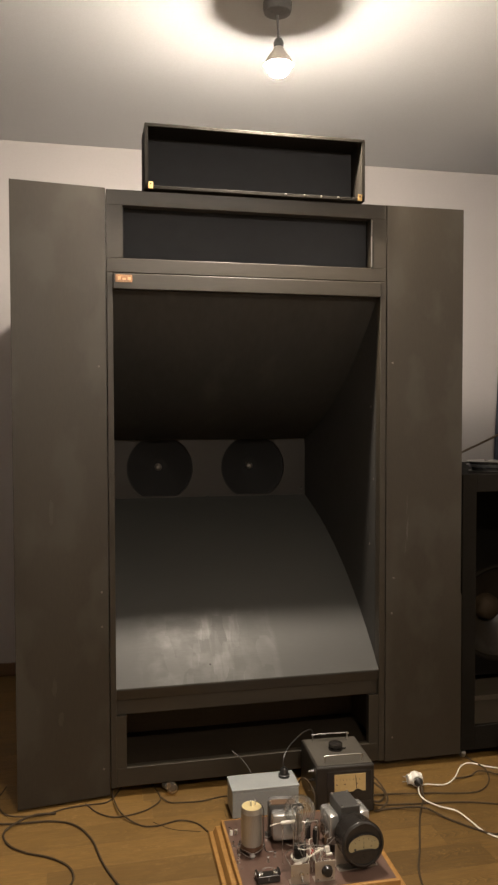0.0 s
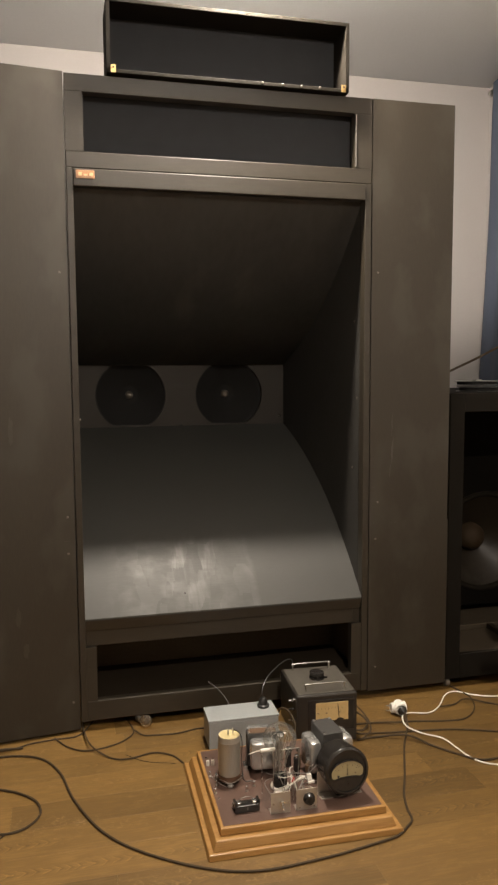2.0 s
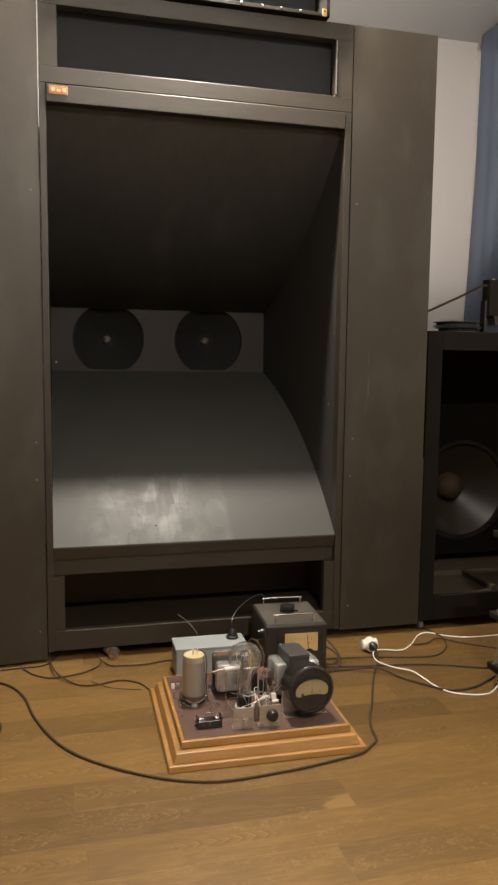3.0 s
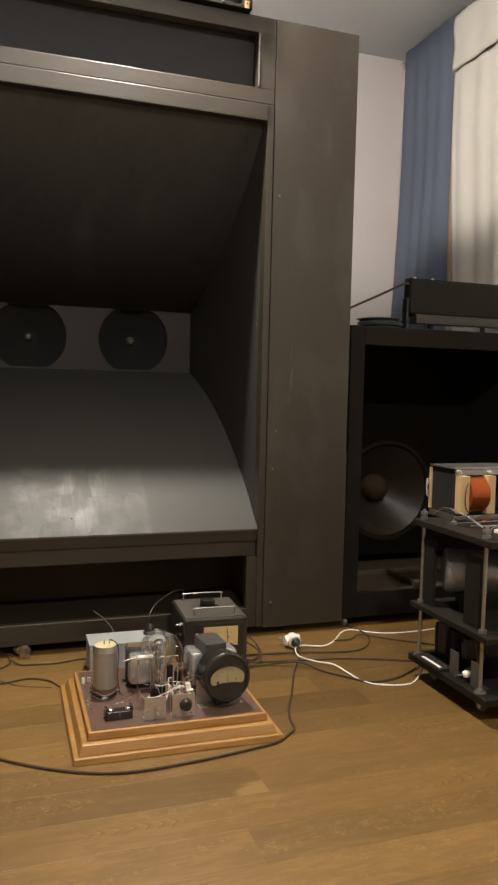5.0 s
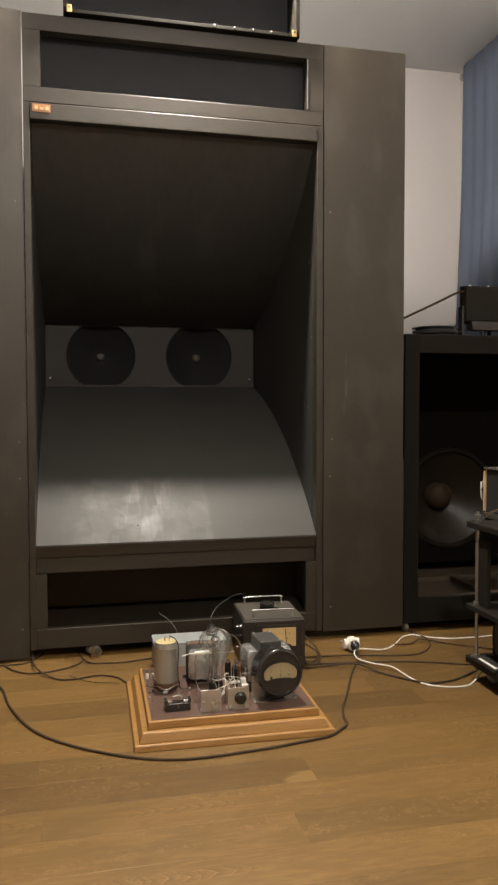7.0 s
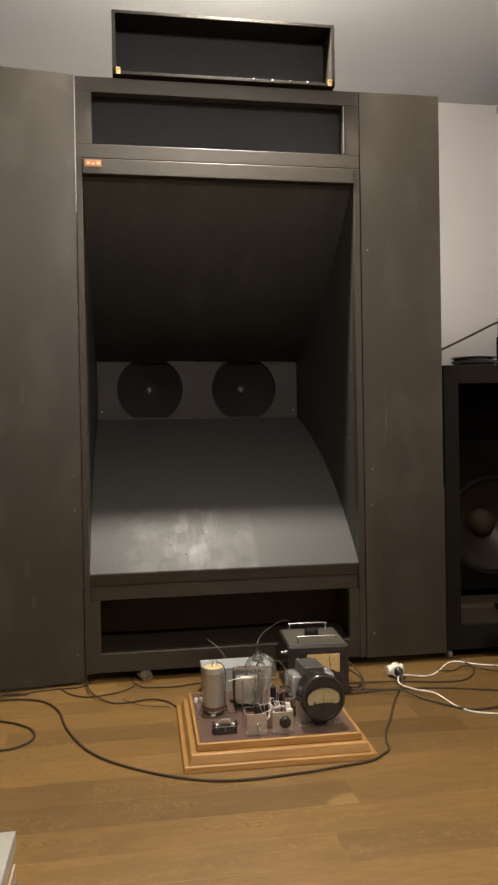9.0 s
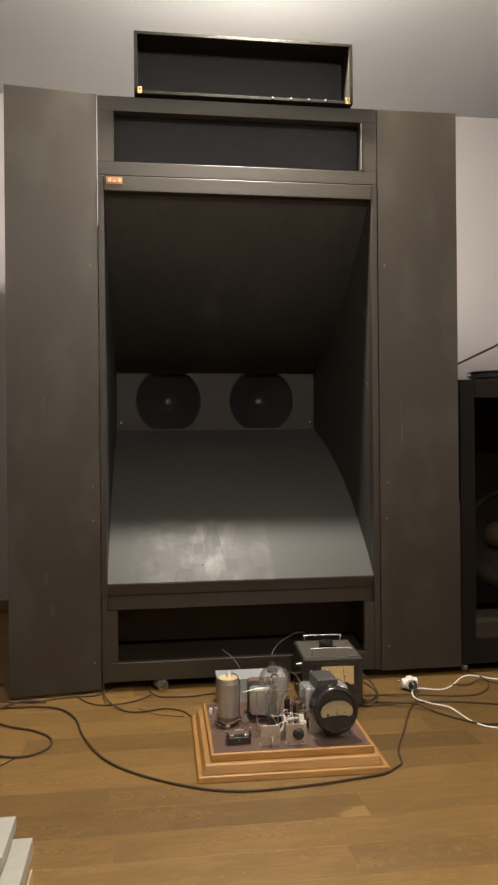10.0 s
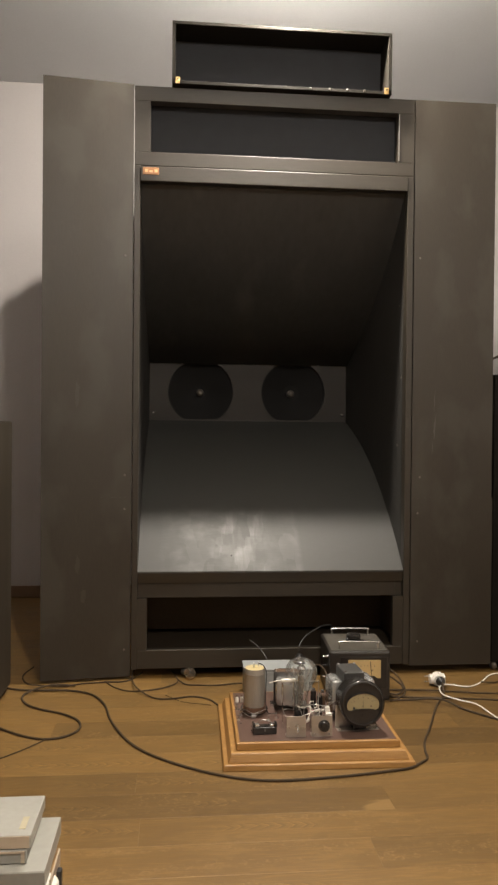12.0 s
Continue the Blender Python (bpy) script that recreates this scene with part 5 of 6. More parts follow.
rm = thing("round_meter", (0.756, 1.998, BZ), "round black bakelite panel meter in a domed housing", "meter", rz=3)
R = 0.0630
part("housing", lathe([(0, -0.078), (0.045, -0.078), (0.058, -0.066), (R - 0.002, -0.044), (R - 0.001, -0.004), (R, 0.0), (R + 0.0015, 0.006), (R, 0.012), (0.0580, 0.016), (0.0545, 0.0155), (0.0535, 0.011), (0, 0.011)], at(0, 0.0, 0.0835, Matrix.Rotation(radians(84), 4, "X")), 48), "bakelite", rm, smooth=True)
face = [(0.047 * math.cos(radians(k)), 0.000 + 0.031 * math.sin(radians(k))) for k in range(0, 181, 9)]
face += [(-0.0468, -0.006), (-0.0445, -0.013), (-0.039, -0.0165), (-0.032, -0.0175)]
face += [(0.032 * math.cos(radians(k)), -0.0175 + 0.0045 * math.sin(radians(k))) for k in range(165, 14, -15)]
face += [(0.032, -0.0175), (0.039, -0.0165), (0.0445, -0.013), (0.0468, -0.006)]
bm = bmesh.new()
top = [bm.verts.new((x, -0.0128, 0.0835 + z)) for x, z in face]
bot = [bm.verts.new((x, -0.0112, 0.0835 + z)) for x, z in face]
bm.faces.new(top)
for i in range(len(face)):
    j = (i + 1) % len(face)
    bm.faces.new((top[i], top[j], bot[j], bot[i]))
dial = part("dial", bm, "dial_pale", rm, "cream kidney-shaped dial")
rim = [(x * 1.03, -0.0140, 0.0835 + z * 1.04) for x, z in face]
part("window_rim", sweep(rim + rim[:1], 0.0022, 8, 2, rounded=False), "bakelite", rm, "raised black rim round the dial", smooth=True)
for k in range(13):
    a = radians(28 + 10.3 * k)
    r0, r1 = 0.0310, 0.0335 if k % 4 else 0.0350
    part("scale_mark", rod((r0 * 1.15 * math.cos(a), -0.0131, 0.0765 + r0 * math.sin(a)), (r1 * 1.15 * math.cos(a), -0.0131, 0.0765 + r1 * math.sin(a)), 0.0005, 4), "meterlid", dial)
part("needle", rod((0.001, -0.0136, 0.074), (0.0, -0.0136, 0.094), 0.0005, 5), "ink", dial, "thin black needle")
part("dial_stop", lathe([(0, 0), (0.0036, 0), (0.003, 0.0012), (0, 0.0014)], at(-0.026, -0.0129, 0.0735, FRONT), 10), "ink", dial)
part("pivot_dot", lathe([(0, 0), (0.0016, 0), (0.0014, 0.0006), (0, 0.0007)], at(0.0, -0.0129, 0.0775, FRONT), 8), "ink", dial)
part("class_mark", box(0.021, 0.026, -0.0133, -0.0129, 0.0765, 0.0795), "corebrown", dial, "small brown printed mark")
for k in range(5):
    a = radians(38 + 26 * k)
    part("scale_figure", box(0.0285 * 1.15 * math.cos(a) - 0.0016, 0.0285 * 1.15 * math.cos(a) + 0.0016, -0.0133, -0.0129, 0.0735 + 0.0285 * math.sin(a), 0.0755 + 0.0285 * math.sin(a)), "corebrown", dial)
part("zero_screw", lathe([(0, 0), (0.004, 0), (0.004, 0.002), (0, 0.003)], at(0, -0.0143, 0.0535, FRONT), 10), "bakelite", rm)
part("bracket_plate", box(-0.064, 0.058, 0.046, 0.0475, 0.0, 0.062, 0.0005), "aluminium", rm, "thin bright upright plate")
part("bracket_foot", box(-0.064, 0.058, 0.014, 0.0458, 0.0, 0.0015), "aluminium", rm, "thin bright foot plate")
part("saddle", box(-0.020, 0.020, 0.016, 0.044, 0.0017, 0.0200, 0.003), "bakelite", rm)
for side in (-0.057, 0.051):
    part("bracket_screw", lathe([(0, 0), (0.004, 0), (0.003, 0.003), (0, 0.003)], at(side, 0.022, 0.0016), 8), "steel", rm)

# bare wiring and small parts between the valve and the plates
wires = [
    [(0.590, 2.075, 0.10), (0.590, 2.07, 0.178), (0.594, 2.07, 0.184), (0.641, 2.068, 0.185), (0.646, 2.068, 0.180), (0.645, 2.07, 0.12), (0.642, 2.08, 0.062)],
    [(0.600, 2.06, 0.118), (0.628, 2.05, 0.124), (0.668, 2.05, 0.120), (0.703, 2.07, 0.132)],
    [(0.578, 2.05, 0.085), (0.608, 2.03, 0.105), (0.643, 2.03, 0.118), (0.678, 2.03, 0.100)],
    [(0.623, 2.00, 0.095), (0.638, 2.02, 0.110), (0.658, 2.05, 0.105), (0.678, 2.08, 0.09)],
    [(0.598, 2.02, 0.075), (0.618, 2.05, 0.10), (0.623, 2.08, 0.12), (0.638, 2.10, 0.115)],
    [(0.548, 2.00, 0.10), (0.538, 2.03, 0.115), (0.553, 2.06, 0.11), (0.578, 2.09, 0.095)],
    [(0.638, 1.99, 0.085), (0.663, 2.0, 0.10), (0.668, 2.03, 0.09), (0.658, 2.06, 0.075)],
]
wire_rnd = random.Random(21)
for k in range(11):
    ax, ay = wire_rnd.uniform(0.585, 0.675), wire_rnd.uniform(2.005, 2.075)
    bx, by = ax + wire_rnd.uniform(-0.05, 0.05), ay + wire_rnd.uniform(-0.02, 0.045)
    az, bz = wire_rnd.uniform(0.068, 0.11), wire_rnd.uniform(0.075, 0.13)
    wires.append([(ax, ay, az), (0.7 * ax + 0.3 * bx, 0.6 * ay + 0.4 * by, max(az, bz) + wire_rnd.uniform(0.0, 0.018)), (0.3 * ax + 0.7 * bx, 0.3 * ay + 0.7 * by, max(az, bz)), (bx, by, bz)])
for k, pts in enumerate(wires):
    tagged(part("hookup_wire", sweep(pts, 0.0014 if k == 0 else 0.0012, 6), "cable_white" if k % 2 == 0 and k else "zinc", smooth=True), "stiff pale hookup wire between the circuit parts", "wire", "hookup wires")
for k, (rx, ry, rz_, turn_) in enumerate(((0.635, 2.035, 0.112, 30), (0.652, 2.06, 0.104, -20), (0.628, 2.065, 0.096, 70), (0.668, 2.03, 0.104, 10))):
    res = thing("resistor", (rx, ry, rz_), "small pale resistor wired in the air on stiff leads", "resistor", "resistors", rz=turn_)
    turned = Matrix.Rotation(radians(90), 4, "Y")
    part("body", lathe([(0, -0.009), (0.0035, -0.009), (0.004, -0.007), (0.004, 0.007), (0.0035, 0.009), (0, 0.009)], turned, 12), "ceramic" if k != 2 else "red", res, smooth=True)
    part("lead", sweep([(-0.0092, 0, 0), (-0.016, 0, 0.0), (-0.02, 0, -0.008), (-0.021, 0, BZ - rz_ + 0.001)], 0.0007, 5), "steel", res)
    part("lead", sweep([(0.0092, 0, 0), (0.016, 0, 0.0), (0.02, 0, -0.008), (0.021, 0, BZ - rz_ + 0.001)], 0.0007, 5), "steel", res)
pr = thing("power_resistor", (0.558, 2.075, BZ), "white ceramic power resistor on two stiff wires", "resistor")
lying = Matrix.Rotation(radians(90), 4, "Y")
part("body", lathe([(0, -0.021), (0.004, -0.021), (0.0052, -0.019), (0.0052, 0.019), (0.004, 0.021), (0, 0.021)], at(0, 0, 0.126, lying), 18), "ceramic", pr, smooth=True)
part("lead", sweep([(-0.0212, 0, 0.126), (-0.035, 0, 0.125), (-0.055, 0.0, 0.120)], 0.0013, 6), "cable_white", pr)
part("lead", sweep([(-0.016, 0, 0.119), (-0.016, 0.002, 0.06), (-0.015, 0.003, 0.001)], 0.0013, 6), "steel", pr)
part("lead", sweep([(0.016, 0, 0.119), (0.017, 0.002, 0.05), (0.016, 0.003, 0.001)], 0.0013, 6), "steel", pr)
con = thing("ceramic_connector", (0.668, 2.050, BZ), "white ceramic wire connector block on a post", "connector")
part("block", box(-0.007, 0.007, -0.006, 0.006, 0.040, 0.056, 0.001), "ceramic", con)
part("post", rod((0, 0, 0), (0, 0, 0.040), 0.003, 8), "steel", con)
for k, (lx, ly) in enumerate(((0.69, 2.12), (0.665, 2.15), (0.68, 2.185), (0.655, 2.20))):
    tg = thing("film_capacitor", (lx, ly, BZ), "small dark tubular capacitor with a bright cap", "capacitor", "film capacitors")
    part("body", lathe([(0, 0.0), (0.009, 0.0), (0.009, 0.042 + 0.008 * (k % 2)), (0, 0.042 + 0.008 * (k % 2))], n=16), "bakelite" if k % 2 else "corebrown", tg, smooth=True)
    part("cap", lathe([(0, 0.0505), (0.006, 0.0505), (0.006, 0.058), (0, 0.06)], n=12), "steel", tg, smooth=True)

# ==== grey box behind the board ====
gb = thing("grey_metal_box", (0.583, 2.505, 0), "small grey enamelled metal box with a black plug on it", "box", rz=-1.0)
part("body", box(-0.116, 0.116, -0.052, 0.052, 0.003, 0.092, 0.003), "greybox", gb)
part("lid", box(-0.118, 0.118, -0.054, 0.054, 0.0925, 0.101, 0.002), "greybox", gb)
for sx in (-0.1, 0.1):
    for sy in (-0.04, 0.04):
        part("rubber_foot", lathe([(0, 0), (0.008, 0), (0.009, 0.003), (0, 0.003)], at(sx, sy, 0), 12), "plastic_black", gb)
plug2 = thing("round_plug", (0.662, 2.515, 0.1015), "black round cable plug standing on the grey box", "plug")
part("collar", lathe([(0, 0), (0.020, 0), (0.020, 0.008), (0.017, 0.010), (0, 0.010)], n=24), "plastic_black", plug2, smooth=True)
part("shell", lathe([(0, 0.0102), (0.015, 0.0102), (0.014, 0.024), (0.008, 0.032), (0, 0.033)], n=20), "plastic_black", plug2, smooth=True)
tagged(part("power_cable", sweep([(0.660, 2.515, 0.134), (0.663, 2.525, 0.158), (0.688, 2.56, 0.180), (0.73, 2.60, 0.194), (0.775, 2.64, 0.200), (0.81, 2.662, 0.186), (0.82, 2.668, 0.10), (0.82, 2.668, 0.01)], 0.0021), "plastic_black", smooth=True), "thin black cable arching up from the grey box", "cable")
tagged(part("power_cable", sweep([(0.70, 2.50, 0.06), (0.718, 2.49, 0.10), (0.735, 2.46, 0.10), (0.745, 2.42, 0.07), (0.735, 2.405, 0.02), (0.74, 2.39, 0.005)], 0.003), "cable_black", smooth=True), "thin black cable hanging from the grey box", "cable")
tagged(part("speaker_wire", sweep([(0.56, 2.561, 0.080), (0.552, 2.585, 0.106), (0.530, 2.62, 0.130), (0.503, 2.655, 0.146)], 0.0019), "coregrey", smooth=True), "stiff grey wire end rising from the grey box", "cable")

# ==== bench meter ====
bmx = thing("bench_meter", (0.858, 2.525, 0), "black portable bench meter with two carrying handles", "meter", rz=-3.0)
part("case", box(-0.103, 0.103, -0.115, 0.115, 0.002, 0.168, 0.006), "meterbox", bmx)
part("lid_plate", box(-0.096, 0.096, -0.106, 0.106, 0.1682, 0.1705, 0.001), "meterlid", bmx, "worn dark grey lid plate")
part("front_bezel", box(-0.066, 0.090, -0.1185, -0.1152, 0.045, 0.150, 0.001), "bakelite", bmx)
scale = part("scale_window", box(-0.040, 0.070, -0.1205, -0.1187, 0.080, 0.141), "dial", bmx, "yellowed meter scale")
part("scale_notch", lathe([(0, 0), (0.018, 0), (0.018, 0.003), (0, 0.003)], at(0.042, -0.1188, 0.070, FRONT), 28), "bakelite", bmx)
part("needle", rod((0.039, -0.1212, 0.082), (0.034, -0.1212, 0.136), 0.0011, 5), "ink", scale, "thin black needle")
for k in range(9):
    part("scale_mark", box(-0.044 + 0.0115 * k, -0.043 + 0.0115 * k, -0.1212, -0.1206, 0.120 if k % 4 else 0.117, 0.125), "corebrown", scale)
for k in (-0.032, -0.004, 0.040):
    part("scale_figure", box(k - 0.003, k + 0.003, -0.1212, -0.1206, 0.105, 0.108), "corebrown", scale)
for y, s in ((-0.088, 1), (0.088, -1)):
    h = part("carrying_handle", sweep([(-0.066, y, 0.1705), (-0.065, y, 0.188), (-0.060, y, 0.194), (0.060, y, 0.194), (0.065, y, 0.188), (0.066, y, 0.1705)], 0.0027, 10, 4), "steel", bmx, "bent bright steel handle", smooth=True)
rk = part("range_knob", lathe([(0, 0.1707), (0.026, 0.1707), (0.026, 0.176), (0.018, 0.178), (0.025, 0.182), (0.025, 0.192), (0.016, 0.196), (0, 0.196)], at(0.0, 0.012, 0), 28), "bakelite", bmx, "black range knob", smooth=True)
part("pointer", box(0.004, 0.036, 0.004, 0.009, 0.1708, 0.175), "bakelite", rk)
for z, y in ((0.142, -0.080), (0.112, -0.080), (0.075, -0.080)):
    part("binding_post", lathe([(0, 0), (0.006, 0), (0.006, 0.006), (0.003, 0.007), (0.003, 0.018), (0, 0.019)], at(-0.1035, y, z, Matrix.Rotation(radians(-90), 4, "Y")), 12), "steel" if z != 0.112 else "bakelite", bmx, "bright binding post", smooth=True)
for sx in (-0.07, 0.07):
    for sy in (-0.09, 0.09):
        part("rubber_foot", lathe([(0, 0), (0.008, 0), (0.008, 0.002), (0, 0.002)], at(sx, sy, 0), 12), "plastic_black", bmx)

# ==== plug and cables on the floor ====
adapter = thing("mains_adapter", (1.172, 2.548, 0), "white angled mains plug adapter with two steel pins", "plug", rz=-6)
lay = Matrix.Rotation(radians(-90), 4, "Y")
part("shell", lathe([(0, -0.022), (0.021, -0.022), (0.0215, -0.010), (0.0215, 0.012), (0.018, 0.016), (0.0175, 0.030), (0, 0.030)], at(0, 0, 0.0235, lay), 28), "plastic_white", adapter, smooth=True)
part("socket_ring", lathe([(0.0215, -0.012), (0.0215, 0.026), (0.019, 0.028), (0.016, 0.028), (0.015, 0.020), (0, 0.020)], at(0.0, 0.0, 0.0265, FRONT), 28), "plastic_white", adapter, smooth=True)
for dz in (-0.0095, 0.0095):
    part("pin", rod((-0.0302, 0, 0.0235 + dz), (-0.049, 0, 0.0235 + dz), 0.0023, 10), "steel", adapter, "round steel pin")
inplug = thing("mains_plug", (1.170, 2.518, 0), "black rubber mains plug pushed into the white adapter", "plug")
part("grip", lathe([(0, 0.0), (0.014, 0.0), (0.0165, 0.003), (0.0145, 0.009), (0.008, 0.014), (0.005, 0.019), (0, 0.020)], at(0, 0, 0.0265, FRONT), 24), "plastic_black", inplug, smooth=True)


def cable(pts, r, mat, label, z=None):
    r *= 0.74
    line = [(x, y, (r + 0.0005 if z is None else z) if len(q) == 0 else q[0]) for x, y, *q in pts]
    return tagged(part("floor_cable", sweep(line, r, 8, 7), mat, smooth=True), label, "cable")


cable([(1.170, 2.497, 0.0265), (1.166, 2.475, 0.016), (1.157, 2.445, 0.005), (1.124, 2.39), (1.082, 2.315), (1.01, 2.16), (0.964, 2.068), (0.942, 2.002), (0.931, 1.949), (0.906, 1.924), (0.864, 1.892), (0.796, 1.877), (0.656, 1.855), (0.479, 1.847), (0.345, 1.891), (0.20, 1.994), (0.105, 2.11), (0.036, 2.28), (0.0, 2.43), (-0.055, 2.53), (-0.135, 2.572), (-0.24, 2.58), (-0.33, 2.60), (-0.42, 2.66)], 0.0045, "cable_black", "long black mains cable looping round the wooden board")
cable([(-0.325, 2.272), (-0.214, 2.185), (-0.143, 2.156), (-0.089, 2.172), (-0.055, 2.225), (-0.068, 2.294), (-0.125, 2.355), (-0.203, 2.40), (-0.259, 2.455), (-0.282, 2.526), (-0.25, 2.566, 0.012), (-0.19, 2.60, 0.016), (-0.12, 2.62)], 0.0045, "cable_black", "black cable lying in a loose loop on the floor")
cable([(-0.14, 2.16), (-0.20, 2.08), (-0.29, 2.00), (-0.42, 1.96)], 0.0025, "cable_black", "thin dark wire trailing over the floor")
cable([(-0.306, 2.85), (-0.325, 2.751), (-0.30, 2.667), (-0.25, 2.615, 0.010), (-0.16, 2.62), (-0.095, 2.645), (-0.02, 2.655), (0.06, 2.664), (0.11, 2.76)], 0.0036, "cable_black", "black cable curling along the cabinet foot")
cable([(-0.02, 2.664), (0.024, 2.591), (0.085, 2.552), (0.172, 2.570), (0.228, 2.615), (0.241, 2.665), (0.22, 2.76)], 0.0034, "cable_black", "black cable looped before the cabinet")
cable([(0.078, 2.80), (0.075, 2.68, 0.014), (0.098, 2.557, 0.014), (0.156, 2.486), (0.213, 2.468), (0.289, 2.486), (0.345, 2.455), (0.372, 2.40)], 0.0036, "cable_black", "black cable leading to the wooden board")
cable([(0.20, 2.478, 0.012), (0.26, 2.44), (0.35, 2.405)], 0.0015, "cable_black", "thin dark wire beside the cable")
cable([(0.243, 2.640, 0.010), (0.27, 2.612), (0.31, 2.602), (0.38, 2.596), (0.46, 2.612), (0.54, 2.60)], 0.0034, "cable_black", "black cable running behind the grey box")
cable([(1.90, 2.60), (1.785, 2.592), (1.687, 2.580), (1.575, 2.585), (1.506, 2.617), (1.455, 2.660), (1.405, 2.642), (1.335, 2.560), (1.275, 2.522), (1.20, 2.522, 0.012), (1.163, 2.500, 0.014), (1.150, 2.44, 0.008), (1.177, 2.371, 0.012), (1.224, 2.326, 0.012), (1.246, 2.276), (1.257, 2.210), (1.291, 2.160), (1.363, 2.135), (1.418, 2.154), (1.48, 2.205, 0.02), (1.51, 2.215, 0.035)], 0.0034, "cable_white", "white mains cable snaking over the floor to the rack")
cable([(0.958, 2.51), (1.0, 2.504), (1.06, 2.50), (1.12, 2.478, 0.008), (1.20, 2.475), (1.291, 2.453), (1.378, 2.451), (1.449, 2.51), (1.485, 2.60), (1.47, 2.68), (1.45, 2.80)], 0.0037, "cable_black", "black cable curving under the woofer cabinet")
cable([(1.33, 2.54, 0.012), (1.40, 2.562), (1.448, 2.571, 0.014), (1.53, 2.536), (1.646, 2.445), (1.75, 2.36)], 0.0037, "cable_black", "black cable passing behind the rack")
cable([(0.962, 2.455), (0.99, 2.436), (1.136, 2.413), (1.305, 2.386), (1.485, 2.315), (1.60, 2.26)], 0.0037, "cable_black", "black cable running straight to the rack")
cable([(0.955, 2.40), (1.022, 2.403), (1.117, 2.366, 0.016), (1.176, 2.304), (1.23, 2.234), (1.282, 2.184), (1.364, 2.187), (1.436, 2.222), (1.50, 2.262)], 0.0046, "cable_black", "thick grey cable bending towards the rack")
cable([(0.955, 2.56, 0.09), (0.985, 2.53, 0.075), (1.01, 2.47, 0.05), (1.015, 2.43, 0.02), (0.98, 2.41), (0.965, 2.40)], 0.0037, "cable_black", "black cable drooping from the bench meter")
cable([(0.955, 2.58, 0.05), (0.99, 2.55, 0.04), (1.025, 2.49, 0.02), (1.00, 2.46), (0.968, 2.47)], 0.0045, "cable_black", "thin black cable behind the bench meter")

# ==== white side table near the camera's way ====
tbl = thing("side_table", (-0.21, 0.946, 0), "low white lacquered side table with raw edges", "table")
part("tabletop", box(-0.30, 0.284, -0.067, 0.067, 0.326, 0.350, 0.001), "whitebox", tbl)
part("front_edge", box(-0.30, 0.284, -0.0685, -0.0672, 0.326, 0.349), "greyfront", tbl, "grey front edge strip")
part("side_edge", box(0.2862, 0.2885, -0.045, 0.030, 0.298, 0.3255), "edge_pale", tbl, "pale side edge strip")
for lx in (-0.28, 0.230):
    for ly in (-0.045, 0.045):
        part("leg", box(lx - 0.012, lx + 0.012, ly - 0.012, ly + 0.012, 0.0, 0.3258, 0.002), "whitebox", tbl)
part("lower_shelf", box(-0.26, 0.300, -0.060, 0.060, 0.20, 0.215), "whitebox", tbl)
wbx = thing("white_device_box", (-0.21, 0.96, 0.351), "flat white device box with a small cream label", "box")
part("case", box(-0.28, 0.258, -0.064, 0.040, 0.0, 0.0165, 0.001), "greyfront", wbx, "grey lower case")
part("case_frame", box(-0.278, 0.256, -0.0652, -0.0642, 0.0135, 0.0160), "edge_pale", wbx, "pale frame line")
part("case_frame", box(0.2515, 0.256, -0.0652, -0.0642, 0.0010, 0.0133), "edge_pale", wbx, "pale frame line")
part("lid", box(-0.29, 0.263, -0.060, 0.046, 0.0168, 0.034, 0.0012), "whitebox", wbx, "white lid")
part("front_strip", box(-0.288, 0.261, -0.0612, -0.0602, 0.018, 0.0332), "edge_pale", wbx, "pale tan front edge")
part("label_paper", box(0.245, 0.253, -0.045, -0.014, 0.0342, 0.0348), "label_pale", wbx, "small cream label")
clip = thing("cable_clip", (0.0815, 0.946, 0.2155), "small black clip beside the table edge", "clip")
part("clip_body", box(-0.003, 0.004, -0.006, 0.006, 0.0, 0.098, 0.002), "plastic_black", clip)
roll = thing("paper_roll", (0.062, 0.912, 0.2155), "small white paper roll on the table's lower shelf", "roll")
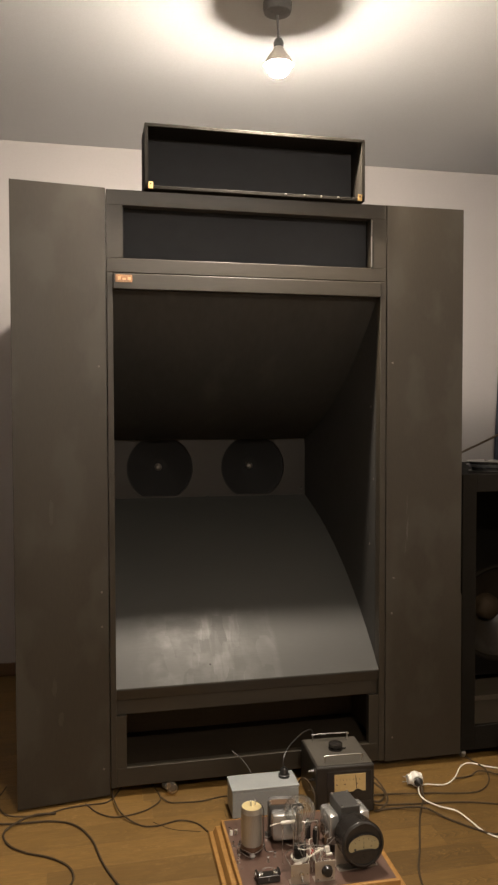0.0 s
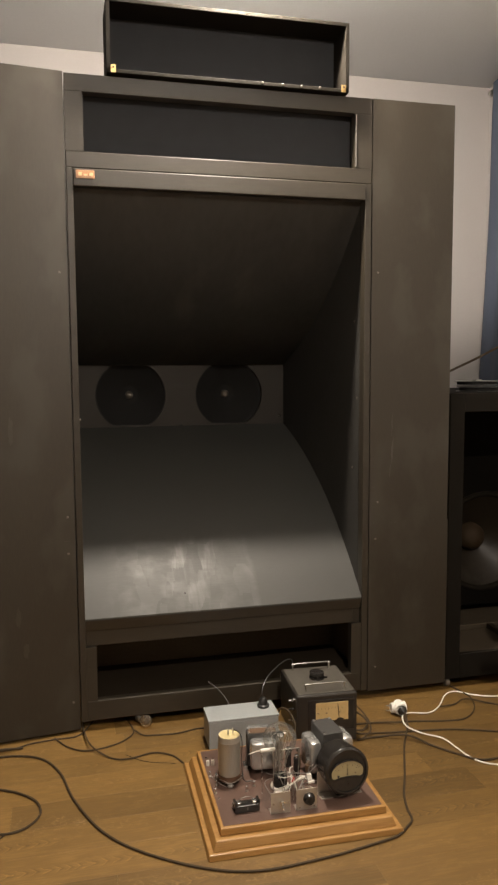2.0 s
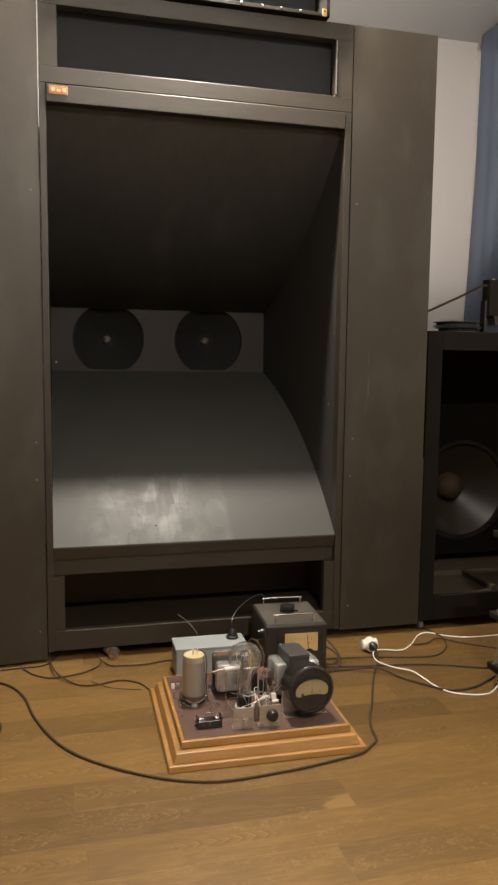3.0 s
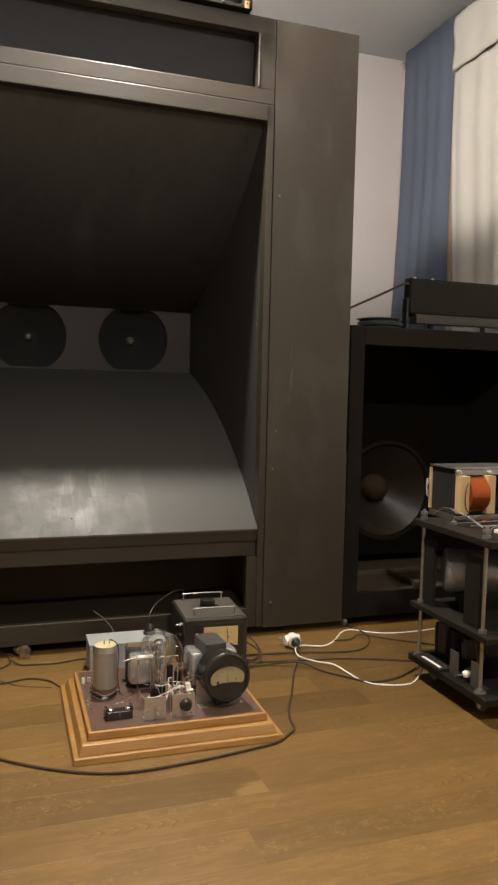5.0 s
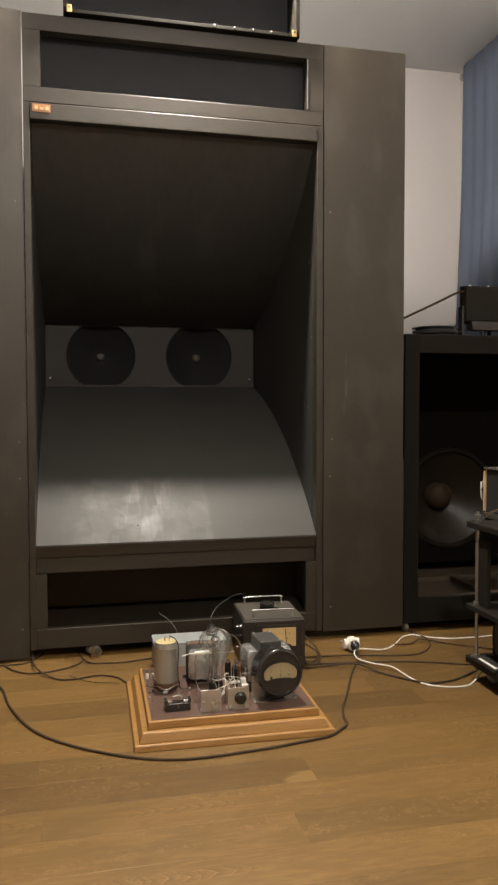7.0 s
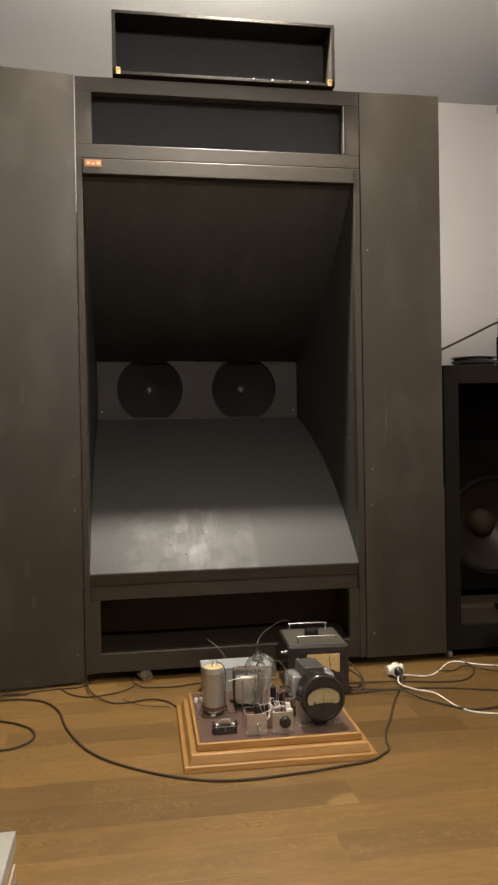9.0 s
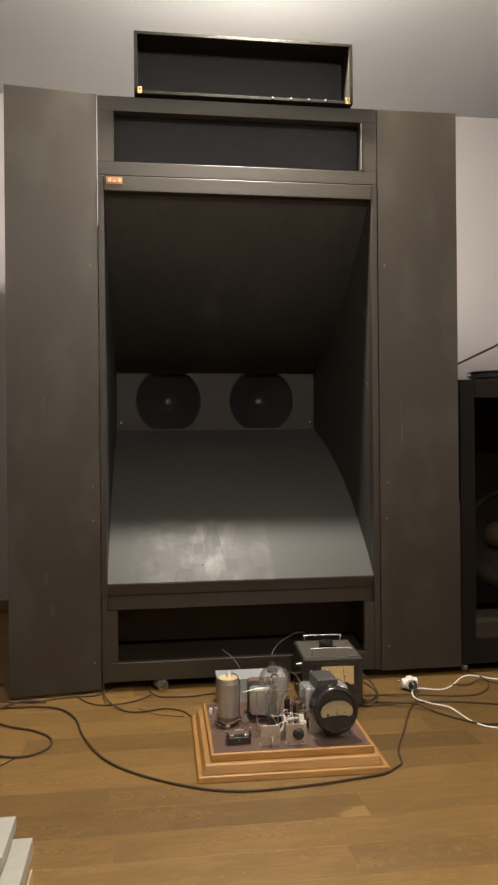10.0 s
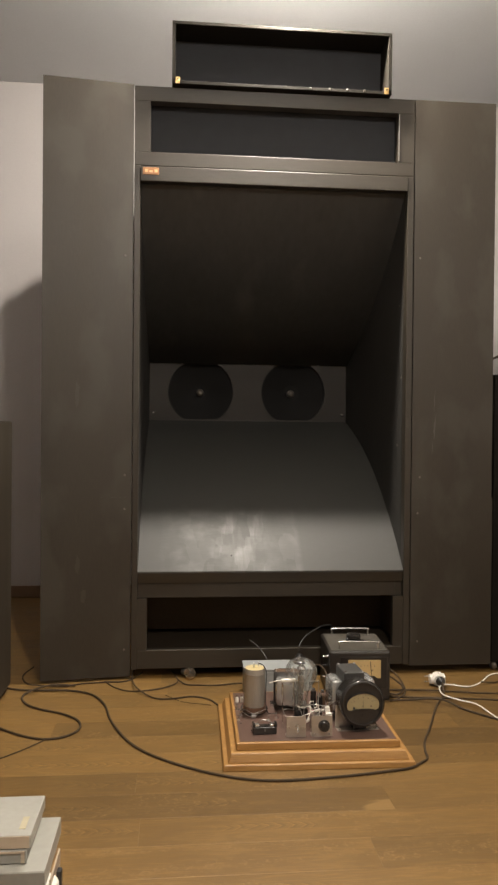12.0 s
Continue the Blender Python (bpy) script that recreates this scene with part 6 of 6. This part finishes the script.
part("roll_body", lathe([(0.008, 0), (0.024, 0), (0.0245, 0.002), (0.0245, 0.098), (0.022, 0.102), (0.008, 0.102)], n=24), "plastic_white", roll, smooth=True)

# ==== floor boards ====
floor = tagged(part("floor", box(X0 - 0.12, X1 + 0.12, Y0 - 0.12, Y1 + 0.12, -0.05, -0.0025), "gap"), "brown oak plank floor with staggered joints", "floor", kind="structure")
PW, PL = 0.12, 1.24
fixed = {0: 0.763, -1: 0.155}
rnd = random.Random(5)
meshes = {}


def plank_mesh(length, mat):
    key = (round(length, 3), mat)
    if key not in meshes:
        bm = box(0, length - 0.0001, 0, PW - 0.0003, -0.012, 0.0)
        bmesh.ops.bevel(bm, geom=[e for e in bm.edges if all(v.co.z > -0.001 for v in e.verts)], offset=0.0004, segments=1, affect="EDGES")
        bmesh.ops.recalc_face_normals(bm, faces=bm.faces)
        me = bpy.data.meshes.new("plank")
        bm.to_mesh(me)
        bm.free()
        me.materials.append(M[mat])
        meshes[key] = me
    return meshes[key]


row0 = math.floor((Y0 - 1.685) / PW)
for row in range(row0, math.ceil((Y1 - 1.685) / PW)):
    y = 1.685 + row * PW
    if y + PW > Y1 or y < Y0 - 0.12:
        continue
    start = fixed.get(row, rnd.uniform(0, PL))
    if row == 1:
        joints = [X0, -1.10, 0.135, 1.215, X1]
    elif row == 3:
        joints = [X0, -0.56, 0.62, 1.216, X1]
    else:
        first = start - PL * math.floor((start - X0) / PL)
        joints = [X0] + [first + PL * k for k in range(int((X1 - first) / PL) + 1)] + [X1]
    for a, b in zip(joints, joints[1:]):
        if b - a > 0.02:
            mid_x = 0.5 * (a + b)
            if row == 0 and abs(b - 0.763) < 0.01:
                oak = "floor_patch"
            elif row == 3 and abs(b - 1.216) < 0.01:
                oak = "floor_darker"
            # shade towards the rack goes into the oak; row 1 has a dark board
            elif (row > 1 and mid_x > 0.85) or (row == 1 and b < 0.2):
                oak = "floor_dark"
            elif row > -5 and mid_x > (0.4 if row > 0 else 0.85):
                oak = "floor_shaded"
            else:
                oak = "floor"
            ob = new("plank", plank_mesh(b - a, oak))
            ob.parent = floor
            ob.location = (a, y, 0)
